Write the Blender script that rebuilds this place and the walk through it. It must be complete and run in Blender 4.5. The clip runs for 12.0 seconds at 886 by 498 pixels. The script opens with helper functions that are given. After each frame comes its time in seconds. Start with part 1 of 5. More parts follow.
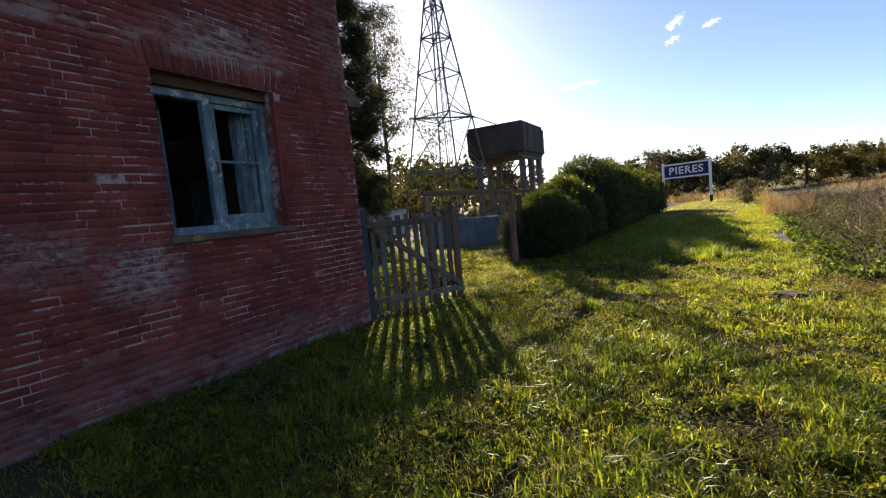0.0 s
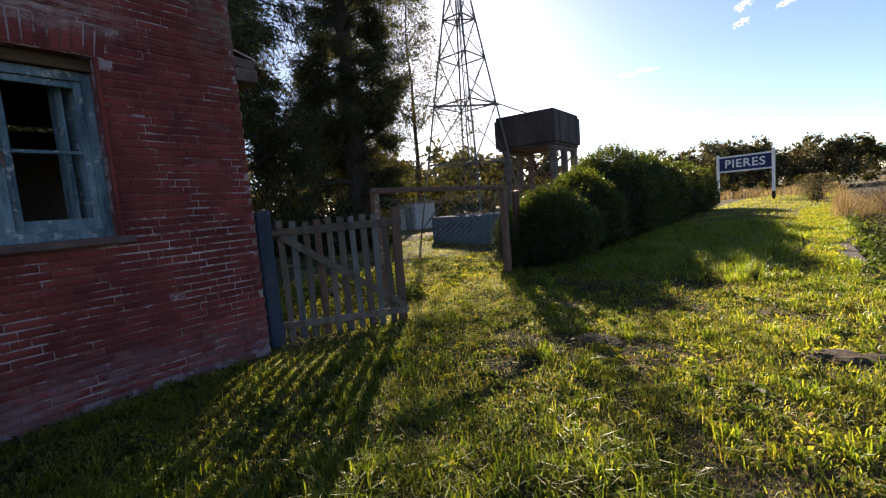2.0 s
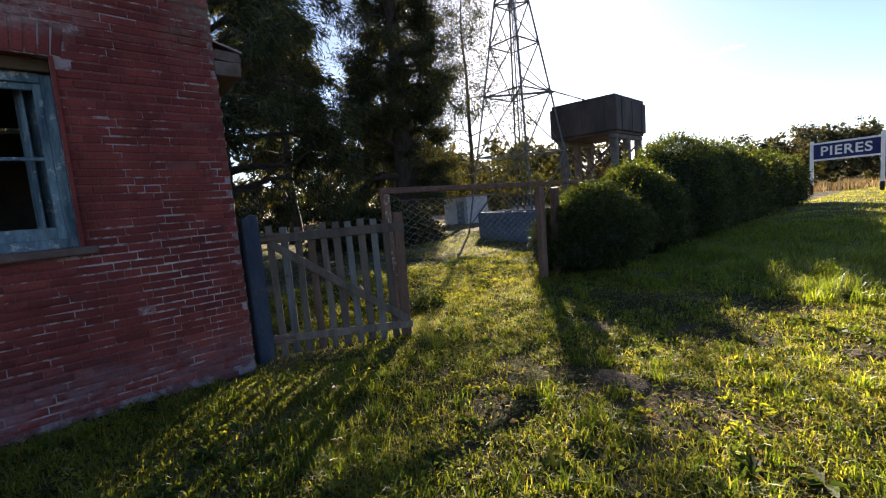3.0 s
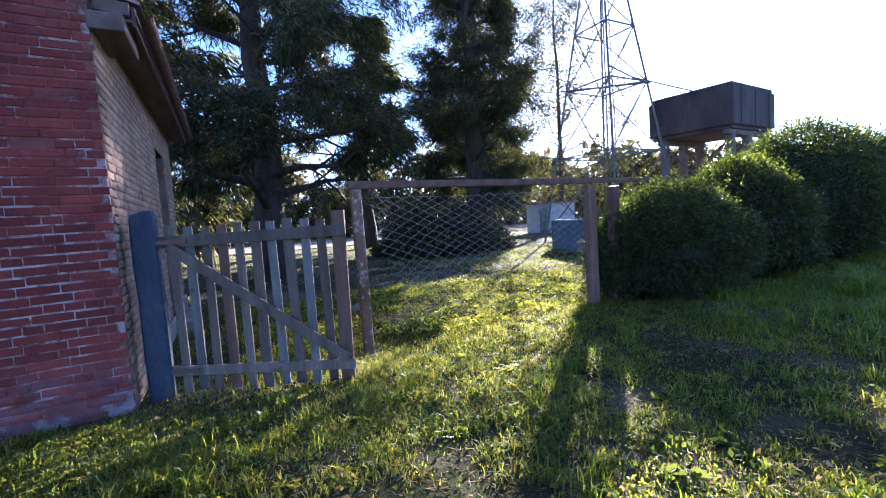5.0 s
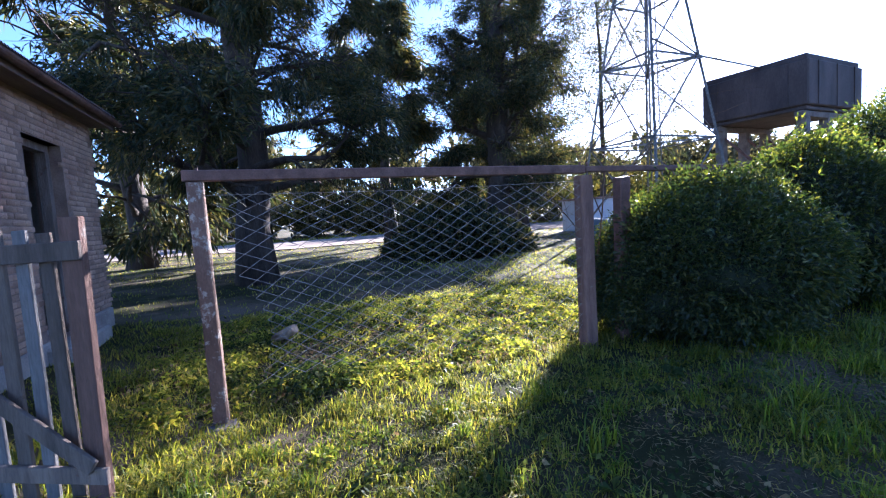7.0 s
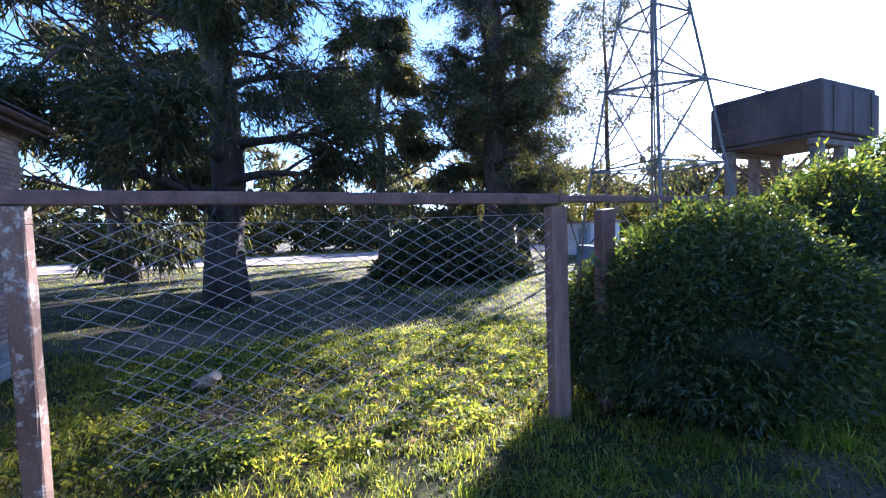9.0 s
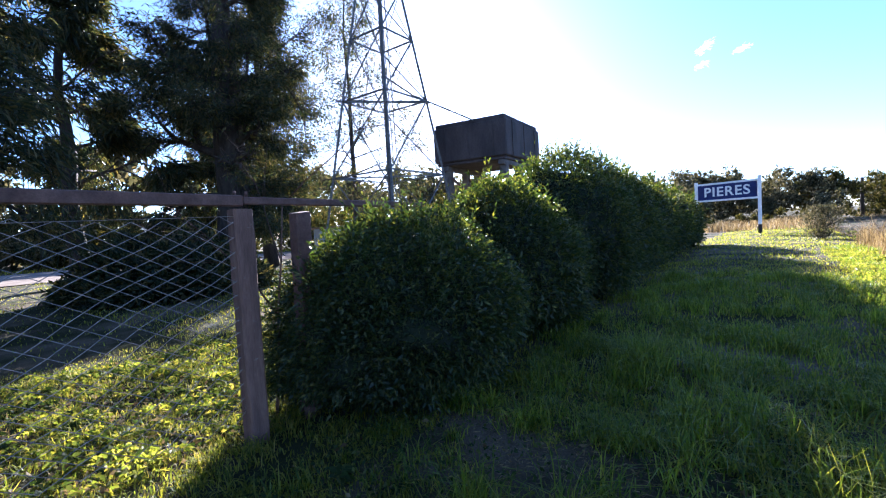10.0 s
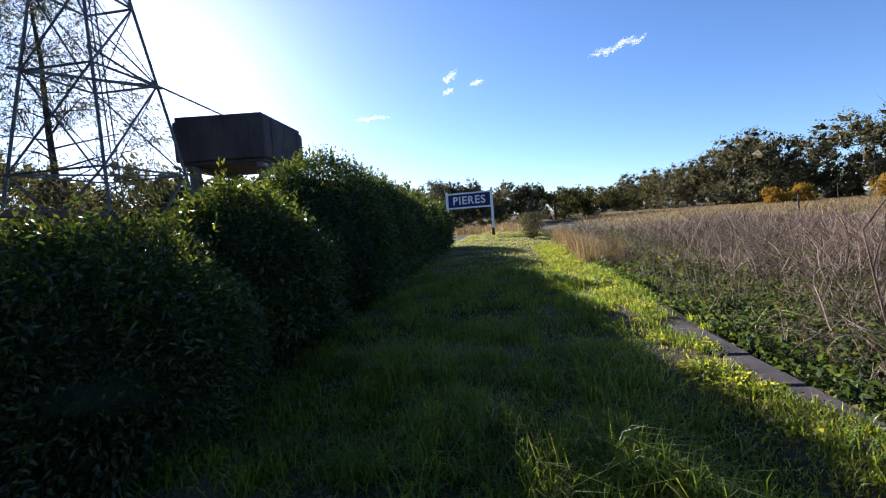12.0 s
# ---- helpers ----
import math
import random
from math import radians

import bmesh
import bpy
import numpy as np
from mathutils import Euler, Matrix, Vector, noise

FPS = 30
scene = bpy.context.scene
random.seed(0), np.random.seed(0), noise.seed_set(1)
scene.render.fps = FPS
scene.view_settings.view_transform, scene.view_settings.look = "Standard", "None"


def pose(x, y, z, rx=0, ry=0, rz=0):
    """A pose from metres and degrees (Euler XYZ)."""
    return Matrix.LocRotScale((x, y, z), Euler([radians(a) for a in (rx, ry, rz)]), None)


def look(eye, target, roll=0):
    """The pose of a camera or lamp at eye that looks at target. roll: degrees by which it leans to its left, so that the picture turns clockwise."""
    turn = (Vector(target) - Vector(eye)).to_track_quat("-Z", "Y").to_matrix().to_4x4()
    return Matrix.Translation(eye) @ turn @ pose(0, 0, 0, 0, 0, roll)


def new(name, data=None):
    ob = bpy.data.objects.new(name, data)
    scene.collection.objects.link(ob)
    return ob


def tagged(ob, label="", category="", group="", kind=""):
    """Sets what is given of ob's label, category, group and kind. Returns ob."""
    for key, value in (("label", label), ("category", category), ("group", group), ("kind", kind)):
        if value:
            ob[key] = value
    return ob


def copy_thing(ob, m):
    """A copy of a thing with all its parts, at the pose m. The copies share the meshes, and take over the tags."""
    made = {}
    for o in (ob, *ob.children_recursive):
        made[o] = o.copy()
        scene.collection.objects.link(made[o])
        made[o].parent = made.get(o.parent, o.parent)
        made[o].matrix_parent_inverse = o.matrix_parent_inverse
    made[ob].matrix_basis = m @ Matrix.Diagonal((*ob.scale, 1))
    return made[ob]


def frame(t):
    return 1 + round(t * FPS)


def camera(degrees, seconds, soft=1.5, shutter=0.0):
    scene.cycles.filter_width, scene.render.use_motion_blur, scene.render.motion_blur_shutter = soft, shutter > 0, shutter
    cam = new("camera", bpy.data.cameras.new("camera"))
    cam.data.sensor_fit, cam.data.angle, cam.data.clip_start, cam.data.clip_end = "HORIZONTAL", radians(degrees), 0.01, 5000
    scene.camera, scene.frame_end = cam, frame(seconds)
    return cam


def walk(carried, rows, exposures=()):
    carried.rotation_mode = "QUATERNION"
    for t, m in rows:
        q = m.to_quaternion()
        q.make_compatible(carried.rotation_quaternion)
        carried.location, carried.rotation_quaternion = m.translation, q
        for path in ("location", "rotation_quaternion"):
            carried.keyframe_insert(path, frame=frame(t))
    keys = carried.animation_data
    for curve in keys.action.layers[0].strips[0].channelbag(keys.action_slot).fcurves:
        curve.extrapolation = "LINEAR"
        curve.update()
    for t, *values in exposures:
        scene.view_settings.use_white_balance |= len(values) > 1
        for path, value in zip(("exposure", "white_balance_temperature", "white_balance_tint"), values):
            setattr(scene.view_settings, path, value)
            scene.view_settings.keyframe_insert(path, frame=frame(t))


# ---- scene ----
# ------------------------------------------------------------ camera
cam = camera(91.9, 12.0, soft=1.15)
PATH = [
    (0, (0.72, 1.517, 1.425), (-0.455, 3.125, 1.246), -5.5),
    (0.5, (0.793, 2.046, 1.386), (-0.371, 3.658, 1.169), -5.6),
    (1, (0.895, 2.551, 1.404), (-0.309, 4.135, 1.194), -5.8),
    (1.5, (1.017, 3.049, 1.46), (-0.372, 4.475, 1.262), -5.2),
    (2, (0.969, 3.619, 1.448), (-0.368, 5.093, 1.25), -4.7),
    (2.5, (0.951, 4.13, 1.456), (-0.503, 5.491, 1.281), -5.0),
    (3, (0.968, 4.571, 1.531), (-0.563, 5.84, 1.319), -4.8),
    (3.2, (0.963, 4.751, 1.541), (-0.565, 6.028, 1.353), -3.0),
    (4.8, (0.573, 6.345, 1.351), (-1.215, 7.228, 1.198), -3.1),
    (5, (0.448, 6.57, 1.343), (-1.331, 7.472, 1.199), -3.8),
    (5.5, (0.189, 7.025, 1.366), (-1.594, 7.92, 1.218), -4.7),
    (6, (-0.039, 7.533, 1.432), (-1.858, 8.352, 1.294), -4.7),
    (6.5, (-0.318, 8.02, 1.39), (-2.133, 8.855, 1.295), -4.4),
    (7, (-0.596, 8.462, 1.356), (-2.461, 9.17, 1.204), -3.6),
    (7.2, (-0.756, 8.586, 1.384), (-2.686, 9.086, 1.227), -2.7),
    (8.8, (-1.181, 9.268, 1.491), (-3.143, 9.653, 1.426), -2.1),
    (9, (-1.197, 9.317, 1.494), (-3.074, 10.003, 1.421), -1.9),
    (9.5, (-1.145, 9.502, 1.471), (-2.665, 10.8, 1.389), -3.6),
    (9.9, (-1.033, 9.775, 1.454), (-2.339, 11.286, 1.352), -3.8),
    (10, (-0.998, 9.827, 1.453), (-2.242, 11.39, 1.357), -3.2),
    (10.5, (-0.969, 10.089, 1.475), (-1.715, 11.942, 1.387), -2.8),
    (11, (-0.965, 10.267, 1.478), (-1.361, 12.227, 1.439), -2.1),
    (11.5, (-0.881, 10.298, 1.493), (-1.213, 12.27, 1.447), -2.5),
    (12, (-0.861, 10.294, 1.49), (-1.175, 12.264, 1.354), -4.1),
]

EXPOSURES = [(0.0, 1.92, 6900, 14), (1.5, 1.95, 6900, 15), (3.2, 2.25, 6700, 15), (4.8, 3.2, 5150, 23), (6.0, 3.05, 5150, 23), (7.2, 3.2, 5050, 24), (9.3, 3.35, 5000, 23), (10.5, 2.2, 5200, 17), (12.0, 1.75, 5300, 16)]
walk(cam, [(t, look(eye, target, roll)) for t, eye, target, roll in PATH], EXPOSURES)

# ------------------------------------------------------------ light
SUN_AZ, SUN_EL = 40.5, 20.2      # degrees left of +y, above the horizon
SUN_WAY = Vector((-math.sin(radians(SUN_AZ)) * math.cos(radians(SUN_EL)),
                  math.cos(radians(SUN_AZ)) * math.cos(radians(SUN_EL)), math.sin(radians(SUN_EL))))
world = bpy.data.worlds.new("sky")
scene.world = world
world.use_nodes = True
wn = world.node_tree
sky = wn.nodes.new("ShaderNodeTexSky")
sky.sky_type = "NISHITA"
sky.sun_disc = False
sky.sun_elevation, sky.sun_rotation = radians(SUN_EL), radians(-SUN_AZ)
sky.air_density, sky.dust_density, sky.ozone_density = 0.8, 0.3, 2.6
wn.links.new(sky.outputs[0], wn.nodes["Background"].inputs[0])
wn.nodes["Background"].inputs[1].default_value = 0.05
sun_data = bpy.data.lights.new("sun", "SUN")
sun_data.energy, sun_data.angle, sun_data.color = 5.0, radians(0.55), (1.0, 0.88, 0.70)
sun = new("sun", sun_data)
sun.matrix_world = look((0, 0, 60), Vector((0, 0, 60)) - SUN_WAY)

# ------------------------------------------------------------ materials
def nodes_of(name):
    m = bpy.data.materials.new(name)
    m.use_nodes = True
    t = m.node_tree
    return m, t, t.nodes["Principled BSDF"], t.nodes["Material Output"]


def noise_node(t, scale, detail=4.0, rough=0.6, stretch=None, world=False):
    place_out = t.nodes.new("ShaderNodeNewGeometry").outputs["Position"] if world else t.nodes.new("ShaderNodeTexCoord").outputs["Object"]
    n = t.nodes.new("ShaderNodeTexNoise")
    n.inputs["Scale"].default_value, n.inputs["Detail"].default_value, n.inputs["Roughness"].default_value = scale, detail, rough
    if stretch:
        mp = t.nodes.new("ShaderNodeMapping")
        mp.inputs["Scale"].default_value = stretch
        t.links.new(place_out, mp.inputs["Vector"])
        t.links.new(mp.outputs[0], n.inputs["Vector"])
    else:
        t.links.new(place_out, n.inputs["Vector"])
    return n


def ramp_node(t, source, stops):
    r = t.nodes.new("ShaderNodeValToRGB")
    e = r.color_ramp.elements
    while len(e) < len(stops):
        e.new(0.5)
    for k, (p, c) in zip(e, stops):
        k.position, k.color = p, (*c, 1)
    t.links.new(source, r.inputs[0])
    return r


def mix_node(t, kind, fac, a, b):
    m = t.nodes.new("ShaderNodeMix")
    m.data_type, m.blend_type = "RGBA", kind
    for sock, v in ((m.inputs[0], fac), (m.inputs[6], a), (m.inputs[7], b)):
        if hasattr(v, "links"):
            t.links.new(v, sock)
        else:
            sock.default_value = v if isinstance(v, float) else (*v, 1)
    return m.outputs[2]


def surface(name, dark, light, scale=6.0, grain=60.0, rough=0.8, bump=0.3, metal=0.0, patch=None, patch_at=0.6, patch_scale=1.2,
            stretch=None, vary=0.0, island=False, spec=0.3, soft_edge=0.07, world=False):
    """Two-scale coloured surface with grain, relief and, if given, worn patches of a third colour."""
    m, t, p, out = nodes_of(name)
    big, fine = noise_node(t, scale, stretch=stretch, world=world), noise_node(t, grain, 6.0, 0.7, stretch, world)
    col = ramp_node(t, big.outputs["Fac"], ((0.3, dark), (0.7, light))).outputs[0]
    col = mix_node(t, "OVERLAY", 0.55, col, ramp_node(t, fine.outputs["Fac"], ((0.25, (0.25,) * 3), (0.75, (0.75,) * 3))).outputs[0])
    if patch:
        pn = noise_node(t, patch_scale, 8.0, 0.72, None, world)
        mask = ramp_node(t, pn.outputs["Fac"], ((patch_at, (0, 0, 0)), (patch_at + soft_edge, (1, 1, 1)))).outputs[0]
        col = mix_node(t, "MIX", mask, col, patch)
    if vary:
        if island:
            rnd = t.nodes.new("ShaderNodeNewGeometry").outputs["Random Per Island"]
        else:
            rnd = t.nodes.new("ShaderNodeObjectInfo").outputs["Random"]
        col = mix_node(t, "MULTIPLY", 1.0, col, ramp_node(t, rnd, ((0.0, (1 - vary,) * 3), (1.0, (1 + vary * 0.4,) * 3))).outputs[0])
    t.links.new(col, p.inputs["Base Color"])
    p.inputs["Roughness"].default_value, p.inputs["Metallic"].default_value = rough, metal
    p.inputs["Specular IOR Level"].default_value = spec
    b = t.nodes.new("ShaderNodeBump")
    b.inputs["Strength"].default_value, b.inputs["Distance"].default_value = bump, 0.02
    t.links.new(fine.outputs["Fac"], b.inputs["Height"])
    t.links.new(b.outputs[0], p.inputs["Normal"])
    return m


def leaf_material(name, stops, through_col, amount=0.45, rough=0.45, spec=0.4):
    """Leaves and blades: colour by island, light passing through them."""
    m, t, p, out = nodes_of(name)
    rnd = t.nodes.new("ShaderNodeNewGeometry").outputs["Random Per Island"]
    col = ramp_node(t, rnd, stops).outputs[0]
    big = noise_node(t, 0.9, 3.0)
    col = mix_node(t, "MULTIPLY", 0.8, col, ramp_node(t, big.outputs["Fac"], ((0.3, (0.6,) * 3), (0.7, (1.2, 1.15, 1.0)))).outputs[0])
    t.links.new(col, p.inputs["Base Color"])
    p.inputs["Roughness"].default_value, p.inputs["Specular IOR Level"].default_value = rough, spec
    tr = t.nodes.new("ShaderNodeBsdfTranslucent")
    t.links.new(mix_node(t, "MULTIPLY", 1.0, col, through_col), tr.inputs["Color"])
    ms = t.nodes.new("ShaderNodeMixShader")
    ms.inputs[0].default_value = amount
    t.links.new(p.outputs[0], ms.inputs[1])
    t.links.new(tr.outputs[0], ms.inputs[2])
    t.links.new(ms.outputs[0], out.inputs["Surface"])
    return m


def plain(name, colour, rough=0.5, metal=0.0):
    return surface(name, [c * 0.8 for c in colour], colour, 4.0, 80.0, rough, 0.08, metal)


M_BRICK = surface("red_brick", (0.13, 0.026, 0.026), (0.27, 0.055, 0.045), 2.0, 45, 0.9, 0.6, patch=(0.31, 0.21, 0.21), patch_at=0.66, soft_edge=0.16,
                  patch_scale=1.3, vary=0.3, world=True)
M_BRICKS = surface("red_brick_rest", (0.13, 0.026, 0.026), (0.27, 0.055, 0.045), 2.0, 45, 0.9, 0.6, patch=(0.31, 0.21, 0.21), patch_at=0.66, soft_edge=0.16,
                   patch_scale=1.3, vary=0.3, island=True, world=True)
M_MORTAR = surface("old_mortar", (0.12, 0.034, 0.032), (0.25, 0.09, 0.08), 4.0, 70, 0.95, 0.6, patch=(0.37, 0.285, 0.29), patch_at=0.51, patch_scale=3.4, world=True)
M_MORTARSIDE = surface("sandy_mortar", (0.16, 0.105, 0.08), (0.28, 0.2, 0.155), 3, 60, 0.95, 0.5)
M_BRICKSIDE = surface("sandy_brick", (0.25, 0.15, 0.105), (0.44, 0.3, 0.21), 2.5, 45, 0.9, 0.5, patch=(0.48, 0.37, 0.29), patch_at=0.6, vary=0.3, island=True)
M_PLASTER = surface("stained_cement", (0.20, 0.17, 0.15), (0.34, 0.30, 0.26), 3, 60, 0.9, 0.4)
M_SILL = surface("lichened_sill", (0.08, 0.05, 0.045), (0.17, 0.11, 0.095), 5, 60, 0.9, 0.5, patch=(0.34, 0.27, 0.04), patch_at=0.57, patch_scale=3)
M_BLUEWOOD = surface("weathered_blue_paint", (0.045, 0.085, 0.12), (0.24, 0.34, 0.4), 10, 70, 0.75, 0.8, patch=(0.46, 0.48, 0.48), patch_at=0.56, patch_scale=9, stretch=(1, 1, 0.25))
M_POSTBLUE = surface("blue_painted_timber", (0.024, 0.034, 0.06), (0.06, 0.075, 0.11), 6, 70, 0.75, 0.6, patch=(0.10, 0.085, 0.08), patch_at=0.57, patch_scale=6, stretch=(1, 1, 0.3))
M_GREYWOOD = surface("grey_weathered_wood", (0.09, 0.068, 0.054), (0.205, 0.16, 0.132), 9, 90, 0.85, 0.6, patch=(0.11, 0.06, 0.042), patch_at=0.6, patch_scale=4, stretch=(1, 1, 0.15), vary=0.4)
M_REDWOOD = surface("red_brown_weathered_wood", (0.09, 0.05, 0.038), (0.2, 0.115, 0.085), 9, 90, 0.85, 0.6, patch=(0.24, 0.2, 0.17), patch_at=0.6, patch_scale=5, stretch=(1, 1, 0.15), vary=0.4)
M_BLUEGREY = surface("silvered_wood", (0.1, 0.094, 0.092), (0.22, 0.208, 0.202), 9, 90, 0.85, 0.6, patch=(0.12, 0.075, 0.055), patch_at=0.62, patch_scale=5, stretch=(1, 1, 0.15), vary=0.3)
M_BROWNPOST = surface("brown_post_paint", (0.10, 0.055, 0.038), (0.2, 0.12, 0.085), 6, 80, 0.75, 0.5, patch=(0.36, 0.31, 0.26), patch_at=0.54, patch_scale=7, stretch=(1, 1, 0.4))
M_RUST = surface("rusty_steel", (0.09, 0.05, 0.04), (0.19, 0.11, 0.085), 8, 80, 0.7, 0.3, metal=0.3)
M_TOWER = surface("old_galvanised_steel", (0.10, 0.095, 0.09), (0.2, 0.19, 0.18), 8, 80, 0.6, 0.2, metal=0.5)
M_WIRE = surface("fence_wire", (0.15, 0.125, 0.105), (0.3, 0.25, 0.215), 20, 90, 0.5, 0.1, metal=0.6)
M_TANK = surface("tarred_steel_tank", (0.034, 0.027, 0.026), (0.085, 0.066, 0.062), 1.2, 25, 0.75, 0.3, stretch=(1, 1, 0.3))
M_PIER = surface("concrete_pier", (0.085, 0.072, 0.066), (0.18, 0.155, 0.14), 3, 40, 0.9, 0.4)
M_TROUGH = surface("blue_grey_concrete", (0.09, 0.125, 0.175), (0.18, 0.225, 0.285), 2.5, 45, 0.85, 0.3)
M_WHITE = surface("white_sign_paint", (0.74, 0.74, 0.74), (0.86, 0.86, 0.84), 4, 60, 0.6, 0.15, patch=(0.42, 0.36, 0.3), patch_at=0.7, patch_scale=5)
M_SIGNBLUE = surface("dark_blue_enamel", (0.012, 0.02, 0.09), (0.02, 0.035, 0.14), 3, 60, 0.35, 0.05)
M_BLACK = surface("black_base_paint", (0.012, 0.012, 0.012), (0.03, 0.028, 0.026), 5, 60, 0.7, 0.2)
M_ROOF = surface("rusted_corrugated_iron", (0.16, 0.1, 0.08), (0.28, 0.21, 0.18), 2, 40, 0.65, 0.2, metal=0.4)
M_FASCIA = surface("old_eave_timber", (0.08, 0.056, 0.046), (0.17, 0.125, 0.105), 6, 70, 0.8, 0.4, stretch=(0.2, 1, 1))
M_LINTEL = surface("bare_brown_timber", (0.05, 0.028, 0.016), (0.13, 0.075, 0.04), 5, 70, 0.85, 0.5, stretch=(1, 0.2, 1))
M_PANE = surface("dusty_glass", (0.05, 0.08, 0.11), (0.12, 0.17, 0.21), 3, 50, 0.25, 0.05, spec=0.5)
M_INSIDE = surface("dingy_plaster", (0.2, 0.18, 0.16), (0.34, 0.31, 0.27), 2, 40, 0.95, 0.3)
M_KERB = surface("platform_stone", (0.035, 0.028, 0.026), (0.085, 0.068, 0.064), 4, 60, 0.9, 0.5, vary=0.25)
M_ROAD = surface("pale_dirt_road", (0.2, 0.165, 0.14), (0.31, 0.265, 0.23), 1.0, 30, 1.0, 0.2, spec=0.0)
M_BARK = surface("dark_bark", (0.03, 0.024, 0.02), (0.085, 0.066, 0.053), 5, 40, 0.9, 0.8, stretch=(1, 1, 0.25))
M_CHUNK = surface("split_log", (0.2, 0.14, 0.09), (0.4, 0.3, 0.2), 12, 80, 0.85, 0.4)
M_SOIL = surface("dug_earth", (0.035, 0.024, 0.017), (0.12, 0.085, 0.058), 14, 90, 0.95, 0.9)
M_HOUSE = surface("pale_blue_wall", (0.35, 0.4, 0.48), (0.5, 0.55, 0.62), 1.5, 30, 0.8, 0.1)
G_STOPS = ((0.0, (0.055, 0.085, 0.024)), (0.45, (0.18, 0.212, 0.042)), (0.8, (0.3, 0.295, 0.056)), (1.0, (0.41, 0.34, 0.11)))
M_GRASS = leaf_material("lawn_grass", G_STOPS, (1.75, 1.68, 0.5), 0.6, 0.5, 0.3)
M_LONGGRASS = leaf_material("long_grass", ((0, (0.055, 0.1, 0.02)), (0.6, (0.15, 0.2, 0.03)), (1, (0.28, 0.28, 0.06))), (1.8, 1.75, 0.5), 0.6, 0.4, 0.4)
M_HEDGE = leaf_material("laurel_leaf", ((0, (0.016, 0.03, 0.014)), (0.6, (0.036, 0.058, 0.022)), (1, (0.11, 0.115, 0.035))), (2.4, 2.2, 0.5), 0.42, 0.4, 0.4)
# near-black: the shade deep inside the foliage, put into the colour
M_CORE = surface("shade_core", (0.008, 0.012, 0.006), (0.02, 0.026, 0.012), 9, 40, 1.0, 0.8)
M_NEEDLE = leaf_material("pine_needles", ((0, (0.02, 0.034, 0.022)), (0.6, (0.05, 0.064, 0.032)), (1, (0.15, 0.125, 0.05))), (1.7, 1.5, 0.7), 0.4, 0.5, 0.3)
M_WEED = leaf_material("weed_leaf", ((0, (0.022, 0.038, 0.016)), (0.6, (0.06, 0.088, 0.032)), (1, (0.16, 0.175, 0.06))), (1.5, 1.5, 0.5), 0.45, 0.65, 0.12)
M_TWIG = leaf_material("dry_stems", ((0, (0.03, 0.02, 0.016)), (0.4, (0.1, 0.064, 0.048)), (0.75, (0.25, 0.175, 0.135)), (1, (0.5, 0.41, 0.32))), (1, 1, 1), 0.12, 0.7, 0.2)
M_DRYGRASS = leaf_material("dry_grass", ((0, (0.13, 0.085, 0.042)), (0.6, (0.26, 0.195, 0.095)), (1, (0.40, 0.32, 0.17))), (1.2, 1.1, 0.9), 0.4, 0.6, 0.2)
M_FOREST = leaf_material("eucalypt_leaves", ((0, (0.04, 0.045, 0.028)), (0.6, (0.12, 0.112, 0.062)), (1, (0.25, 0.205, 0.115))), (1.2, 1.15, 0.8), 0.25, 0.7, 0.1)
M_YELLOW = leaf_material("autumn_leaves", ((0, (0.2, 0.13, 0.02)), (1, (0.42, 0.27, 0.03))), (1.3, 1.1, 0.5), 0.35, 0.6, 0.2)
M_OLIVE = leaf_material("olive_scrub", ((0, (0.03, 0.035, 0.012)), (0.6, (0.08, 0.08, 0.026)), (1, (0.17, 0.14, 0.045))), (1.3, 1.2, 0.5), 0.25, 0.7, 0.1)


def stain(material, centre, radii, colour, amount=0.8, scale=7.0):
    """An old limewash stain of its own shape on a wall."""
    t = material.node_tree
    co, mp, ln = t.nodes.new("ShaderNodeNewGeometry"), t.nodes.new("ShaderNodeMapping"), t.nodes.new("ShaderNodeVectorMath")
    mp.vector_type = "TEXTURE"
    mp.inputs["Location"].default_value, mp.inputs["Scale"].default_value = centre, radii
    ln.operation = "LENGTH"
    t.links.new(co.outputs["Position"], mp.inputs["Vector"])
    t.links.new(mp.outputs[0], ln.inputs[0])
    near = ramp_node(t, ln.outputs["Value"], ((0.35, (1, 1, 1)), (1.0, (0, 0, 0)))).outputs[0]
    blot = ramp_node(t, noise_node(t, scale, 7.0, 0.75, (1, 1, 2.2), True).outputs["Fac"], ((0.42, (0, 0, 0)), (0.6, (amount,) * 3))).outputs[0]
    p = t.nodes["Principled BSDF"]
    old = p.inputs["Base Color"].links[0].from_socket
    t.links.new(mix_node(t, "MIX", mix_node(t, "MULTIPLY", 1.0, near, blot), old, colour), p.inputs["Base Color"])


for m_ in (M_BRICK, M_BRICKS, M_MORTAR):
    stain(m_, (-3.75, 5.75, 3.7), (0.6, 0.55, 1.0), (0.17, 0.135, 0.11), 0.9, 4.0)
    stain(m_, (-3.7, 3.6, 0.05), (0.9, 5.0, 0.45), (0.2, 0.135, 0.155), 0.7, 5.0)
    stain(m_, (-3.67, 3.0, 3.21), (0.6, 2.4, 0.11), (0.36, 0.25, 0.25), 0.8, 4.0)
    stain(m_, (-3.66, 3.0, 1.1), (0.6, 0.45, 0.35), (0.5, 0.43, 0.46), 0.6, 11.0)
    stain(m_, (-3.66, 2.3, 1.35), (0.6, 0.6, 0.3), (0.42, 0.34, 0.36), 0.4, 11.0)
    stain(m_, (-3.66, 4.1, 3.35), (0.6, 0.9, 0.3), (0.46, 0.36, 0.34), 0.6)
